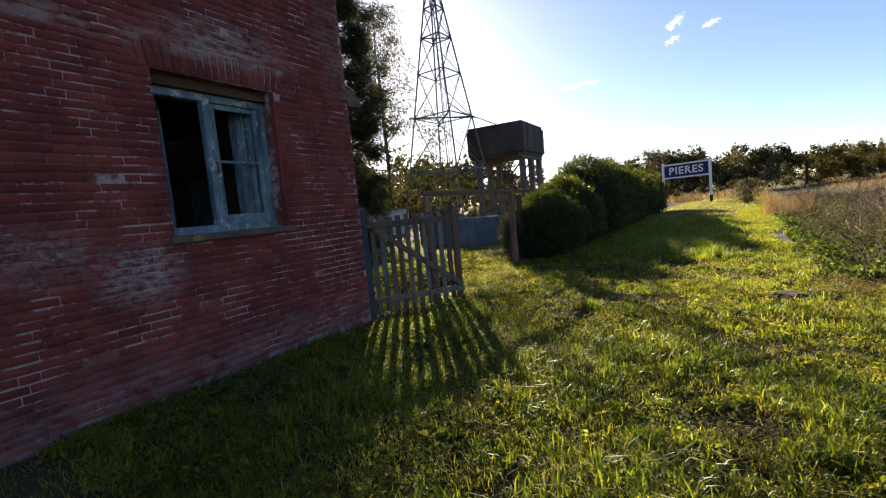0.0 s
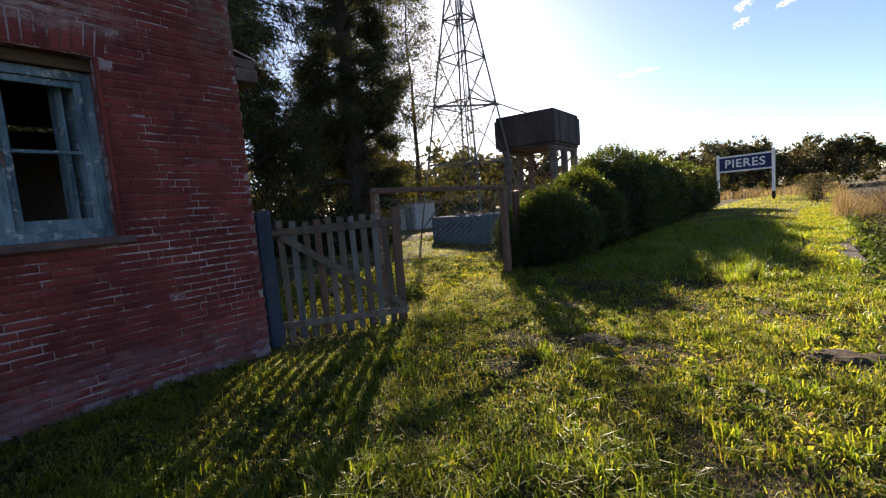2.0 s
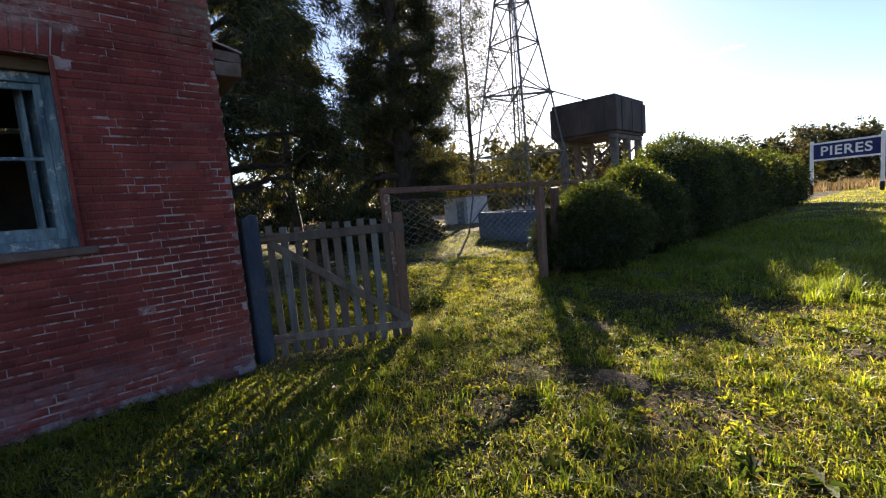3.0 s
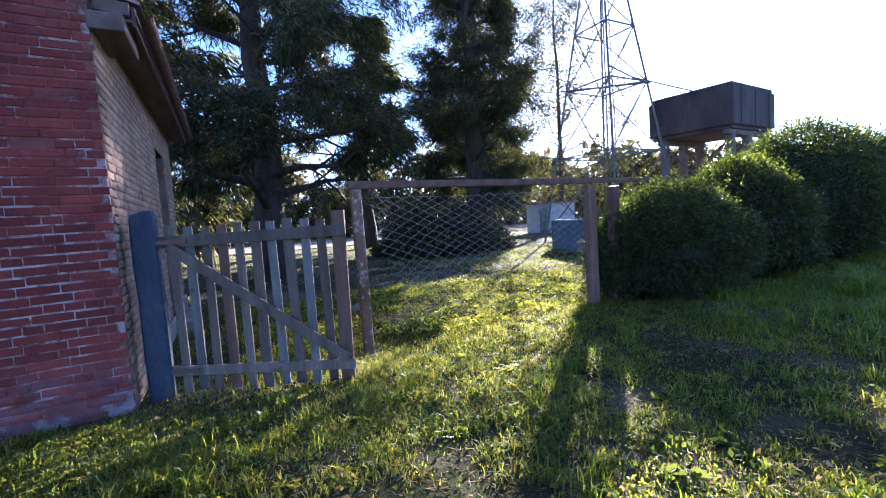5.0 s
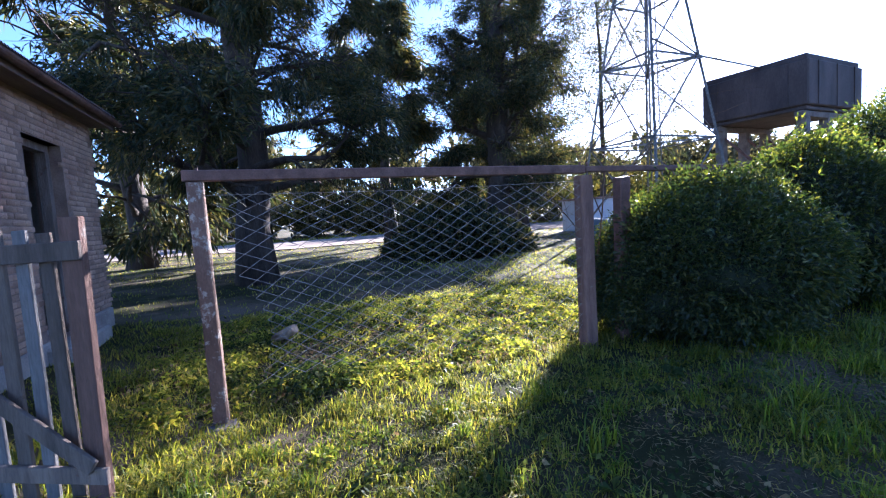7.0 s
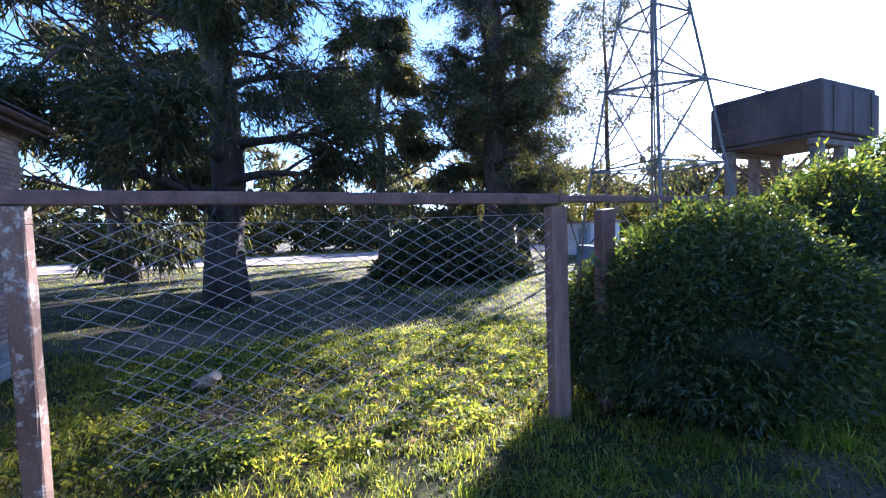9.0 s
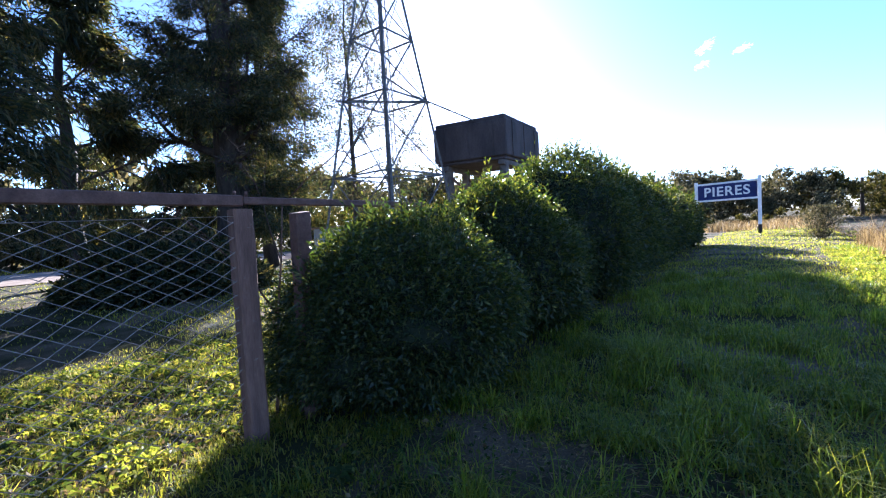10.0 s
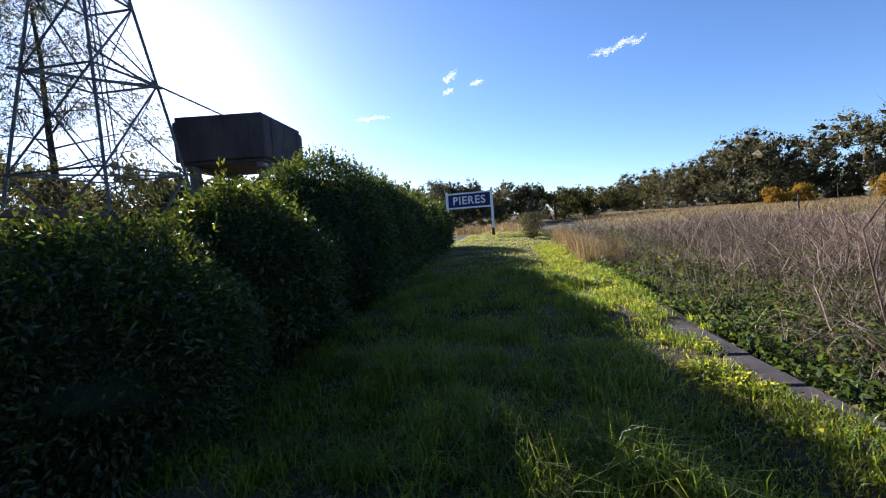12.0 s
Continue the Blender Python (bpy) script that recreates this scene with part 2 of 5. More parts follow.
stain(M_MORTAR, (-3.69, 5.2, 1.25), (0.6, 0.8, 0.25), (0.62, 0.55, 0.53))
stain(M_MORTAR, (-3.66, 5.3, 0.7), (0.6, 0.5, 0.5), (0.6, 0.52, 0.5))


def ground_material():
    m, t, p, out = nodes_of("ground_turf")
    big, mid, fine = noise_node(t, 0.45, 5.0), noise_node(t, 3.0, 6.0, 0.7), noise_node(t, 70, 6.0, 0.75)
    grass = ramp_node(t, mid.outputs["Fac"], ((0.3, (0.02, 0.024, 0.009)), (0.7, (0.055, 0.056, 0.02)))).outputs[0]
    soil = ramp_node(t, fine.outputs["Fac"], ((0.3, (0.09, 0.068, 0.046)), (0.7, (0.22, 0.17, 0.115)))).outputs[0]
    mask = ramp_node(t, big.outputs["Fac"], ((0.44, (0, 0, 0)), (0.64, (1, 1, 1)))).outputs[0]
    col = mix_node(t, "MIX", mask, grass, soil)
    col = mix_node(t, "OVERLAY", 0.5, col, ramp_node(t, fine.outputs["Fac"], ((0.25, (0.2,) * 3), (0.75, (0.8,) * 3))).outputs[0])
    t.links.new(col, p.inputs["Base Color"])
    p.inputs["Roughness"].default_value, p.inputs["Specular IOR Level"].default_value = 0.95, 0.1
    b = t.nodes.new("ShaderNodeBump")
    b.inputs["Strength"].default_value, b.inputs["Distance"].default_value = 0.8, 0.04
    t.links.new(fine.outputs["Fac"], b.inputs["Height"])
    t.links.new(b.outputs[0], p.inputs["Normal"])
    return m


M_GROUND = ground_material()

# ------------------------------------------------------------ building helpers
rng = np.random.default_rng(7)


def root(name, at, label, category, group="", kind=""):
    ob = new(name)
    ob.empty_display_size = 0.1
    ob.matrix_basis = Matrix.Translation(at)
    return tagged(ob, label, category, group, kind)


def place(ob, parent):
    if parent is not None:
        ob.parent = parent
        m, up = Matrix.Identity(4), parent
        while up is not None:
            m, up = up.matrix_basis @ m, up.parent
        if parent.parent is not None:
            m = parent.parent.matrix_basis @ parent.matrix_parent_inverse @ parent.matrix_basis
        ob.matrix_parent_inverse = m.inverted()
    return ob


def part(name, bm, material, parent=None, label=""):
    """Links a bmesh or mesh, built in world coordinates, as one mesh object under its thing."""
    if isinstance(bm, bpy.types.Mesh):
        me = bm
    else:
        me = bpy.data.meshes.new(name)
        bm.normal_update()
        bm.to_mesh(me)
        bm.free()
    if not me.materials:
        me.materials.append(material)
    ob = place(new(name, me), parent)
    if label:
        ob["label"] = label
    return ob


def box(bm, c, size, turn=None, bevel=0.0):
    """A box with centre c and edge lengths size, turned by a matrix; chamfered if asked."""
    m = Matrix.Translation(c) @ (turn.to_4x4() if turn else Matrix.Identity(4)) @ Matrix.Diagonal((*size, 1))
    made = bmesh.ops.create_cube(bm, size=1.0, matrix=m)["verts"]
    if bevel:
        edges = list({e for v in made for e in v.link_edges})
        bmesh.ops.bevel(bm, geom=edges, offset=bevel, segments=1, affect="EDGES", profile=0.5)
    return bm


def boxes(*rows, bevel=0.004):
    bm = bmesh.new()
    for c, size in rows:
        box(bm, c, size, None, bevel)
    return bm


def bar(bm, a, b, w, h=None, bevel=0.0, roll=0.0):
    """A straight bar of cross-section w by h from a to b."""
    a, b = Vector(a), Vector(b)
    turn = (b - a).to_track_quat("Y", "Z").to_matrix() @ Matrix.Rotation(roll, 3, "Y")
    return box(bm, (a + b) / 2, (w, (b - a).length, h or w), turn, bevel)


def tube(bm, points, radii, sides=7):
    """A tapered tube along points."""
    rings = []
    for i, (p, r) in enumerate(zip(points, radii)):
        d = (Vector(points[min(i + 1, len(points) - 1)]) - Vector(points[max(i - 1, 0)])).normalized()
        u = d.orthogonal().normalized()
        v = d.cross(u)
        rings.append([bm.verts.new(Vector(p) + r * (math.cos(k) * u + math.sin(k) * v)) for k in (2 * math.pi * j / sides for j in range(sides))])
    for r0, r1 in zip(rings, rings[1:]):
        for j in range(sides):
            f = bm.faces.new((r0[j], r0[(j + 1) % sides], r1[(j + 1) % sides], r1[j]))
            f.smooth = True
    bm.faces.new(rings[-1])
    bm.faces.new(rings[0][::-1])
    return bm


def fast_mesh(name, verts, faces):
    """A mesh from arrays of places (n, 3) and of equal-sided faces (m, k)."""
    verts, faces = np.asarray(verts, np.float32), np.asarray(faces, np.int32)
    me = bpy.data.meshes.new(name)
    k = faces.shape[1]
    me.vertices.add(len(verts))
    me.vertices.foreach_set("co", verts.ravel())
    me.loops.add(faces.size)
    me.loops.foreach_set("vertex_index", faces.ravel())
    me.polygons.add(len(faces))
    me.polygons.foreach_set("loop_start", np.arange(0, faces.size, k, dtype=np.int32))
    me.polygons.foreach_set("loop_total", np.full(len(faces), k, np.int32))
    me.update(calc_edges=True)
    return me


def unit(v):
    return v / np.maximum(np.linalg.norm(v, axis=1, keepdims=True), 1e-6)


def leaf_mesh(name, base, way, length, width, fold=0.25, droop=0.0):
    """Leaves: each a creased diamond from base along way."""
    n = len(base)
    length, width = np.broadcast_to(length, n)[:, None], np.broadcast_to(width, n)[:, None]
    way = unit(way)
    side = unit(np.cross(way, unit(rng.normal(size=(n, 3)))))
    nor = np.cross(side, way)
    mid = base + way * length * 0.45
    down = np.zeros((n, 3))
    down[:, 2] = -droop
    tip = base + way * length + down * length
    v = np.stack([base, mid + side * width / 2 + nor * width * fold, tip, mid - side * width / 2 + nor * width * fold], 1).reshape(-1, 3)
    i = np.arange(n)[:, None] * 4
    f = np.concatenate([i + np.array([[0, 1, 2]]), i + np.array([[0, 2, 3]])])
    return fast_mesh(name, v, f)


def blade_mesh(name, base, height, width, lean):
    """Grass blades: a bent ribbon that ends in a point."""
    n = len(base)
    a = rng.uniform(0, 2 * np.pi, n)
    out = np.stack([np.cos(a), np.sin(a), np.zeros(n)], 1)
    b = a + rng.uniform(0.6, 2.5, n)
    side = np.stack([np.cos(b), np.sin(b), np.zeros(n)], 1) * (np.broadcast_to(width, n) / 2)[:, None]
    h, l = np.broadcast_to(height, n)[:, None], np.broadcast_to(lean, n)[:, None]
    up = np.array([[0, 0, 1.0]])
    mid = base + up * h * 0.6 + out * l * h * 0.3
    tip = base + up * h * (1 - 0.25 * l) + out * l * h
    v = np.stack([base - side, base + side, mid - side * 0.8, mid + side * 0.8, tip], 1).reshape(-1, 3)
    i = np.arange(n)[:, None] * 5
    f = np.concatenate([i + np.array([[0, 1, 3]]), i + np.array([[0, 3, 2]]), i + np.array([[2, 3, 4]])])
    return fast_mesh(name, v, f)


def smooth(a, b, x):
    k = np.clip((x - a) / (b - a), 0, 1)
    return k * k * (3 - 2 * k)


def ground_z(x, y):
    """Height of the ground: platform lawn, dip towards the fence, sunken trackbed beyond the platform's edge."""
    x, y = np.asarray(x, float), np.asarray(y, float)
    z = -0.06 - 0.10 * smooth(-2.5, -5.0, x) * smooth(5.0, 7.5, y)
    z = z + 0.02 * np.sin(1.7 * x + 0.6 * y) * np.cos(1.3 * y - 0.5 * x) + 0.012 * np.sin(4.1 * x + 1.0) * np.sin(3.7 * y)
    z = z - 0.3 * smooth(1.45, 1.8, x) * smooth(8.5, 11.5, y) * (1 - smooth(6.0, 12.0, x))
    return z


def scatter(n, x0, x1, y0, y1, patchy=0.0, seed=0):
    x, y = rng.uniform(x0, x1, n), rng.uniform(y0, y1, n)
    if patchy:
        f = np.sin(1.9 * x + 1.3 * y + seed) * np.sin(2.3 * y - 1.1 * x + 2 * seed) + 0.5 * np.sin(5.1 * x + seed) * np.sin(4.7 * y + 1)
        keep = rng.uniform(-1.2, 1.2, n) * (1 - patchy) + f * patchy > -0.35
        x, y = x[keep], y[keep]
    return np.stack([x, y, ground_z(x, y)], 1)


def stuff(name, me, material, label, category):
    me.materials.append(material)
    return tagged(new(name, me), label, category, kind="stuff")


# ------------------------------------------------------------ ground, road
def grid_axis(near, far, step):
    a = list(np.arange(near[0], near[1] + 1e-6, step))
    lo, hi, d = near[0], near[1], step
    while hi < far[1] or lo > far[0]:
        d *= 1.35
        lo, hi = max(lo - d, far[0]), min(hi + d, far[1])
        a = [lo] + a + [hi]
    return np.unique(np.round(a, 4))


gx, gy = grid_axis((-8, 4), (-2500, 2500), 0.16), grid_axis((-2, 22), (-2500, 2500), 0.2)
GX, GY = np.meshgrid(gx, gy)
idx = np.arange(GX.size).reshape(GX.shape)
quads = np.stack([idx[:-1, :-1], idx[:-1, 1:], idx[1:, 1:], idx[1:, :-1]], -1).reshape(-1, 4)
ground_mesh = fast_mesh("ground", np.stack([GX, GY, ground_z(GX, GY)], -1).reshape(-1, 3), quads)
ground_mesh.polygons.foreach_set("use_smooth", np.ones(len(quads), bool))
ground_mesh.materials.append(M_GROUND)
tagged(new("ground", ground_mesh), "uneven green and straw lawn with bare earth patches", "ground", kind="structure")

yy = np.linspace(-80, 90, 60)
edge = 0.8 * np.sin(yy * 0.07)
rv = np.concatenate([np.stack([-43.5 + edge, yy, ground_z(-43.5 + edge, yy) + 0.05], 1), np.stack([-30 + edge, yy, ground_z(-30 + edge, yy) + 0.05], 1)])
i = np.arange(59)
road_mesh = fast_mesh("road", rv, np.stack([i + 60, i + 61, i + 1, i], 1))
road_mesh.materials.append(M_ROAD)
tagged(new("road", road_mesh), "pale dusty dirt road beyond the shaded yard", "road", kind="structure")

# platform edge stones
def edge_x(y):
    """Middle line of the platform's edge, which is not quite parallel to the wall."""
    return 1.37 - 0.068 * (y - 13.2)


platform_edge = root("platform_edge", (edge_x(16), 16, -0.2), "worn stone platform edge half buried in grass", "platform edge", kind="structure")
rnd = random.Random(3)
y = 11.2
while y < 17.2:
    l = rnd.uniform(0.75, 1.1)
    bm = bmesh.new()
    box(bm, (edge_x(y + l / 2) + rnd.uniform(-0.015, 0.015), y + l / 2, -0.212 + rnd.uniform(-0.02, 0.014)), (0.29 + rnd.uniform(-0.03, 0.03), l - rnd.uniform(0.015, 0.04), 0.34),
        Matrix.Rotation(rnd.uniform(-0.03, 0.03), 3, "Y") @ Matrix.Rotation(0.068 + rnd.uniform(-0.02, 0.02), 3, "Z"), 0.025)
    part("stone", bm, M_KERB, platform_edge)
    y += l

# ------------------------------------------------------------ brick building
FX, SY = -3.69, 5.80                    # outer faces: platform front, fence side
SKEW = radians(3.3)                     # the front is not quite square to the side wall
TURN = Matrix.Translation((FX, 3.9, 0)) @ Matrix.Rotation(SKEW, 4, "Z") @ Matrix.Translation((-FX, -3.9, 0))
CX = FX - (SY - 3.9) * math.tan(SKEW)   # the corner's place
WIN_Y0, WIN_Y1, WIN_Z0, WIN_Z1 = 3.30, 4.545, 1.42, 2.96
DOOR_X0, DOOR_X1, DOOR_Z0, DOOR_Z1 = -7.96, -7.0, 0.1, 2.63
END_X, TOP, BACK_Y, WALL = -9.05, 4.9, -6.0, 0.34
SINK = 0.007                            # joints lie this far behind the brick faces

wall_front = part("wall_front", boxes(
    ((FX - WALL / 2, (BACK_Y + WIN_Y0) / 2, TOP / 2 - 0.15), (WALL - 2 * SINK, WIN_Y0 - BACK_Y, TOP + 0.3)),
    ((FX - WALL / 2, (WIN_Y1 + SY - SINK) / 2, TOP / 2 - 0.15), (WALL - 2 * SINK, SY - SINK - WIN_Y1, TOP + 0.3)),
    ((FX - WALL / 2, (WIN_Y0 + WIN_Y1) / 2, WIN_Z0 / 2 - 0.15), (WALL - 2 * SINK, WIN_Y1 - WIN_Y0, WIN_Z0 + 0.3)),
    ((FX - WALL / 2, (WIN_Y0 + WIN_Y1) / 2, (WIN_Z1 + TOP) / 2), (WALL - 2 * SINK, WIN_Y1 - WIN_Y0, TOP - WIN_Z1)), bevel=0), M_MORTAR)
wall_front.matrix_basis = TURN
tagged(wall_front, "red-washed old brick front wall with worn joints", "wall", kind="structure")
SIDE_TOP = 3.25
wall_side = part("wall_side", boxes(
    (((FX - WALL + DOOR_X1) / 2, SY - WALL / 2, SIDE_TOP / 2 - 0.2), (FX - WALL - DOOR_X1, WALL - 2 * SINK, SIDE_TOP + 0.4)),
    (((DOOR_X0 + END_X) / 2, SY - WALL / 2, SIDE_TOP / 2 - 0.2), (DOOR_X0 - END_X, WALL - 2 * SINK, SIDE_TOP + 0.4)),
    (((DOOR_X0 + DOOR_X1) / 2, SY - WALL / 2, DOOR_Z0 / 2 - 0.2), (DOOR_X1 - DOOR_X0, WALL - 2 * SINK, DOOR_Z0 + 0.4)),
    (((DOOR_X0 + DOOR_X1) / 2, SY - WALL / 2, (DOOR_Z1 + SIDE_TOP) / 2), (DOOR_X1 - DOOR_X0, WALL - 2 * SINK, SIDE_TOP - DOOR_Z1)), bevel=0), M_MORTARSIDE)
tagged(wall_side, "sunlit sandy brick side wall under the eaves", "wall", kind="structure")
tagged(part("wall_rear", boxes(((END_X + WALL / 2, (BACK_Y + SY - WALL) / 2, 1.4), (WALL, SY - WALL - BACK_Y, 3.6)),
                               (((END_X + FX) / 2 - WALL / 2, BACK_Y - WALL / 2, 2.3), (FX - END_X - WALL, WALL, 5.0)), bevel=0), M_INSIDE),
       "plain closed rear walls of the brick building", "wall", kind="structure")
tagged(part("floor", boxes((((END_X + FX) / 2, (BACK_Y + SY) / 2 - WALL / 2, 0.05), (FX - END_X - 2 * WALL, SY - BACK_Y - WALL, 0.2)), bevel=0), M_PLASTER),
       "dusty dark cement floor inside", "floor", kind="structure")
tagged(part("ceiling", boxes((((END_X + FX) / 2, (BACK_Y + SY) / 2 - WALL / 2, 3.32), (FX - END_X - 2 * WALL, SY - BACK_Y - WALL, 0.08)), bevel=0), M_FASCIA),
       "dark boarded ceiling inside", "ceiling", kind="structure")
tagged(part("wall_inner", boxes(((-6.3, BACK_Y / 2 + 0.5, 1.7), (0.15, -BACK_Y + 3.0, 3.1)), bevel=0), M_INSIDE),
       "grimy plastered partition inside the room", "wall", kind="structure")

# roof with eave, gutter and fascia
roof = root("roof", (END_X, SY, SIDE_TOP), "rusty corrugated roof with deep timber eaves", "roof", kind="structure")
n = 90
xs = np.linspace(END_X - 0.15, FX - WALL + 0.06, n * 2)
wave = 0.018 * np.cos(np.arange(n * 2) * np.pi)
lo, hi = (6.12, 3.20), (-1.0, 5.3)
rv = np.concatenate([np.stack([xs, np.full(n * 2, lo[0]), lo[1] + 0.1 + wave], 1), np.stack([xs, np.full(n * 2, hi[0]), hi[1] + 0.1 + wave], 1)])
i = np.arange(n * 2 - 1)
part("roof_sheet", fast_mesh("roof_sheet", rv, np.stack([i, i + 1, i + 1 + n * 2, i + n * 2], 1)), M_ROOF, roof)
rv2 = rv.copy()
rv2[n * 2:, 1] = -7.2
rv2[n * 2:, 2] = 3.3 + wave
rv2[:n * 2, 1], rv2[:n * 2, 2] = -1.0, 5.4 + wave
part("roof_sheet", fast_mesh("roof_sheet", rv2, np.stack([i, i + 1, i + 1 + n * 2, i + n * 2], 1)), M_ROOF, roof)
part("fascia", bar(bmesh.new(), (END_X - 0.15, 6.07, 3.17), (FX - WALL + 0.08, 6.07, 3.17), 0.03, 0.16, 0.004), M_FASCIA, roof)
part("soffit", boxes((((END_X + FX - WALL) / 2, 5.875, 3.13), (FX - WALL - END_X + 0.2, 0.37, 0.025))), M_FASCIA, roof)
for k in range(9):
    x = END_X + 0.1 + k * 0.63
    part("rafter", bar(bmesh.new(), (x, SY + 0.01, 3.22), (x, 6.05, 3.2), 0.06, 0.1, 0.004), M_FASCIA, roof)
bm = bmesh.new()
arc = [(6.15 + 0.06 * math.cos(a), 3.2 + 0.06 * math.sin(a)) for a in np.linspace(math.pi, 2 * math.pi, 8)]
arc += [(6.15 + 0.054 * math.cos(a), 3.2 + 0.054 * math.sin(a)) for a in np.linspace(2 * math.pi, math.pi, 8)]
g0 = [bm.verts.new((END_X - 0.15, a, b)) for a, b in arc]
g1 = [bm.verts.new((FX - WALL + 0.1, a, b)) for a, b in arc]
for k in range(16):
    bm.faces.new((g0[k], g0[(k + 1) % 16], g1[(k + 1) % 16], g1[k]))
part("gutter", bm, M_RUST, roof, "rusty half-round gutter")
part("beam_end", bar(bmesh.new(), (CX - WALL - 0.3, 5.90, 3.05), (CX + 0.02, 5.90, 3.05), 0.24, 0.14, 0.008), M_FASCIA, roof)

# front window: frame, sill, closed leaf, leaf swung into the room
window_1 = root("window_1", (FX - 0.1, (WIN_Y0 + WIN_Y1) / 2, WIN_Z0), "peeling blue-grey wooden window with broken panes, one leaf open", "window", kind="structure")
fx, fw, wt = FX - 0.215, 0.07, WIN_Z1 - 0.1
part("window_frame", boxes(
    ((fx, WIN_Y0 + fw / 2, (WIN_Z0 + wt) / 2), (0.1, fw, wt - WIN_Z0)), ((fx, WIN_Y1 - fw / 2, (WIN_Z0 + wt) / 2), (0.1, fw, wt - WIN_Z0)),
    ((fx, (WIN_Y0 + WIN_Y1) / 2, wt - 0.04), (0.1, WIN_Y1 - WIN_Y0 - 2 * fw, 0.08)), ((fx, (WIN_Y0 + WIN_Y1) / 2, WIN_Z0 + 0.04), (0.12, WIN_Y1 - WIN_Y0 - 2 * fw, 0.08)),
    ((fx + 0.012, 3.865, (WIN_Z0 + wt) / 2), (0.09, 0.085, wt - WIN_Z0 - 0.12)), bevel=0.006), M_BLUEWOOD, window_1)
part("lintel_board", boxes(((fx + 0.03, (WIN_Y0 + WIN_Y1) / 2, WIN_Z1 - 0.052), (0.16, WIN_Y1 - WIN_Y0, 0.096))), M_LINTEL, window_1, "bare brown wooden lintel")


def casement(name, y0, y1, z0, z1, turn, hinge, parent, label=""):
    """A window leaf with stiles, rails and a glazing bar, turned about its hinge."""
    bm = bmesh.new()
    w = 0.055
    for c, s in (((fx, y0 + w / 2, (z0 + z1) / 2), (0.045, w, z1 - z0)), ((fx, y1 - w / 2, (z0 + z1) / 2), (0.045, w, z1 - z0)),
                 ((fx, (y0 + y1) / 2, z1 - w / 2), (0.043, y1 - y0 - 2 * w, w)), ((fx, (y0 + y1) / 2, z0 + 0.05), (0.043, y1 - y0 - 2 * w, 0.1)),
                 ((fx, (y0 + y1) / 2, z0 + 0.43 * (z1 - z0) + 0.12), (0.035, y1 - y0 - 2 * w, 0.03))):
        box(bm, c, s, None, 0.004)
    bmesh.ops.rotate(bm, cent=(fx, hinge, 0), matrix=Matrix.Rotation(radians(turn), 3, "Z"), verts=bm.verts)
    return part(name, bm, M_BLUEWOOD, parent, label)


casement("casement", 3.91, WIN_Y1 - fw, WIN_Z0 + 0.08, wt - 0.08, 0, WIN_Y1, window_1)
casement("casement", WIN_Y0 + fw, 3.82, WIN_Z0 + 0.08, wt - 0.08, 60, WIN_Y0 + fw, window_1, "blue-grey leaf swung open inwards")
pane = boxes(((fx, (WIN_Y0 + fw + 3.82) / 2, (WIN_Z0 + wt) / 2), (0.008, 3.82 - WIN_Y0 - fw - 0.11, wt - WIN_Z0 - 0.26)), bevel=0.001)
bmesh.ops.rotate(pane, cent=(fx, WIN_Y0 + fw, 0), matrix=Matrix.Rotation(radians(60), 3, "Z"), verts=pane.verts)
part("pane", pane, M_PANE, window_1, "dusty grey-blue glass in the open leaf")
part("handle", boxes(((fx + 0.062, 3.9, 2.1), (0.02, 0.02, 0.12))), M_RUST, window_1)
for y0, tilt in ((4.35, -78), (4.46, -64)):
    bm = bmesh.new()
    box(bm, (fx - 0.09, y0 - 0.1, 2.14), (0.02, 0.2, 1.3), None, 0.004)
    bmesh.ops.rotate(bm, cent=(fx - 0.09, y0, 0), matrix=Matrix.Rotation(radians(tilt), 3, "Z"), verts=bm.verts)
    part("shutter", bm, M_BLUEWOOD, window_1, "pale inner shutter folded into the room")
part("window_sill", boxes(((FX - 0.09, (WIN_Y0 + WIN_Y1) / 2 + 0.03, WIN_Z0 - 0.035), (0.29, WIN_Y1 - WIN_Y0 + 0.16, 0.07)), bevel=0.012), M_SILL, window_1, "lichened cement sill")
window_1.matrix_basis = TURN @ window_1.matrix_basis

wall_hook = tagged(part("wall_hook", tube(bmesh.new(), [(FX - 0.02, 5.42, 3.66), (FX + 0.07, 5.42, 3.66), (FX + 0.09, 5.42, 3.62), (FX + 0.07, 5.42, 3.56), (FX + 0.05, 5.42, 3.57)], [0.009] * 5, 6), M_RUST),
       "small rusty iron hook in the brick wall", "hook")
wall_hook.matrix_basis = TURN

# side doorway with a broken door, partly open
door_1 = root("door_1", ((DOOR_X0 + DOOR_X1) / 2, SY - 0.1, DOOR_Z0), "grey-blue ruined plank door ajar in a deep brick doorway", "door", kind="structure")
dx, dz, dy = (DOOR_X0 + DOOR_X1) / 2, (DOOR_Z0 + DOOR_Z1) / 2, SY - 0.2
part("door_frame", boxes(((DOOR_X0 + 0.05, dy, dz), (0.1, 0.12, DOOR_Z1 - DOOR_Z0)), ((DOOR_X1 - 0.05, dy, dz), (0.1, 0.12, DOOR_Z1 - DOOR_Z0)),
                         ((dx, dy, DOOR_Z1 - 0.05), (DOOR_X1 - DOOR_X0 - 0.2, 0.12, 0.1))), M_GREYWOOD, door_1)
dz0, dz1, dw = DOOR_Z0 + 0.02, DOOR_Z1 - 0.12, DOOR_X1 - DOOR_X0 - 0.22


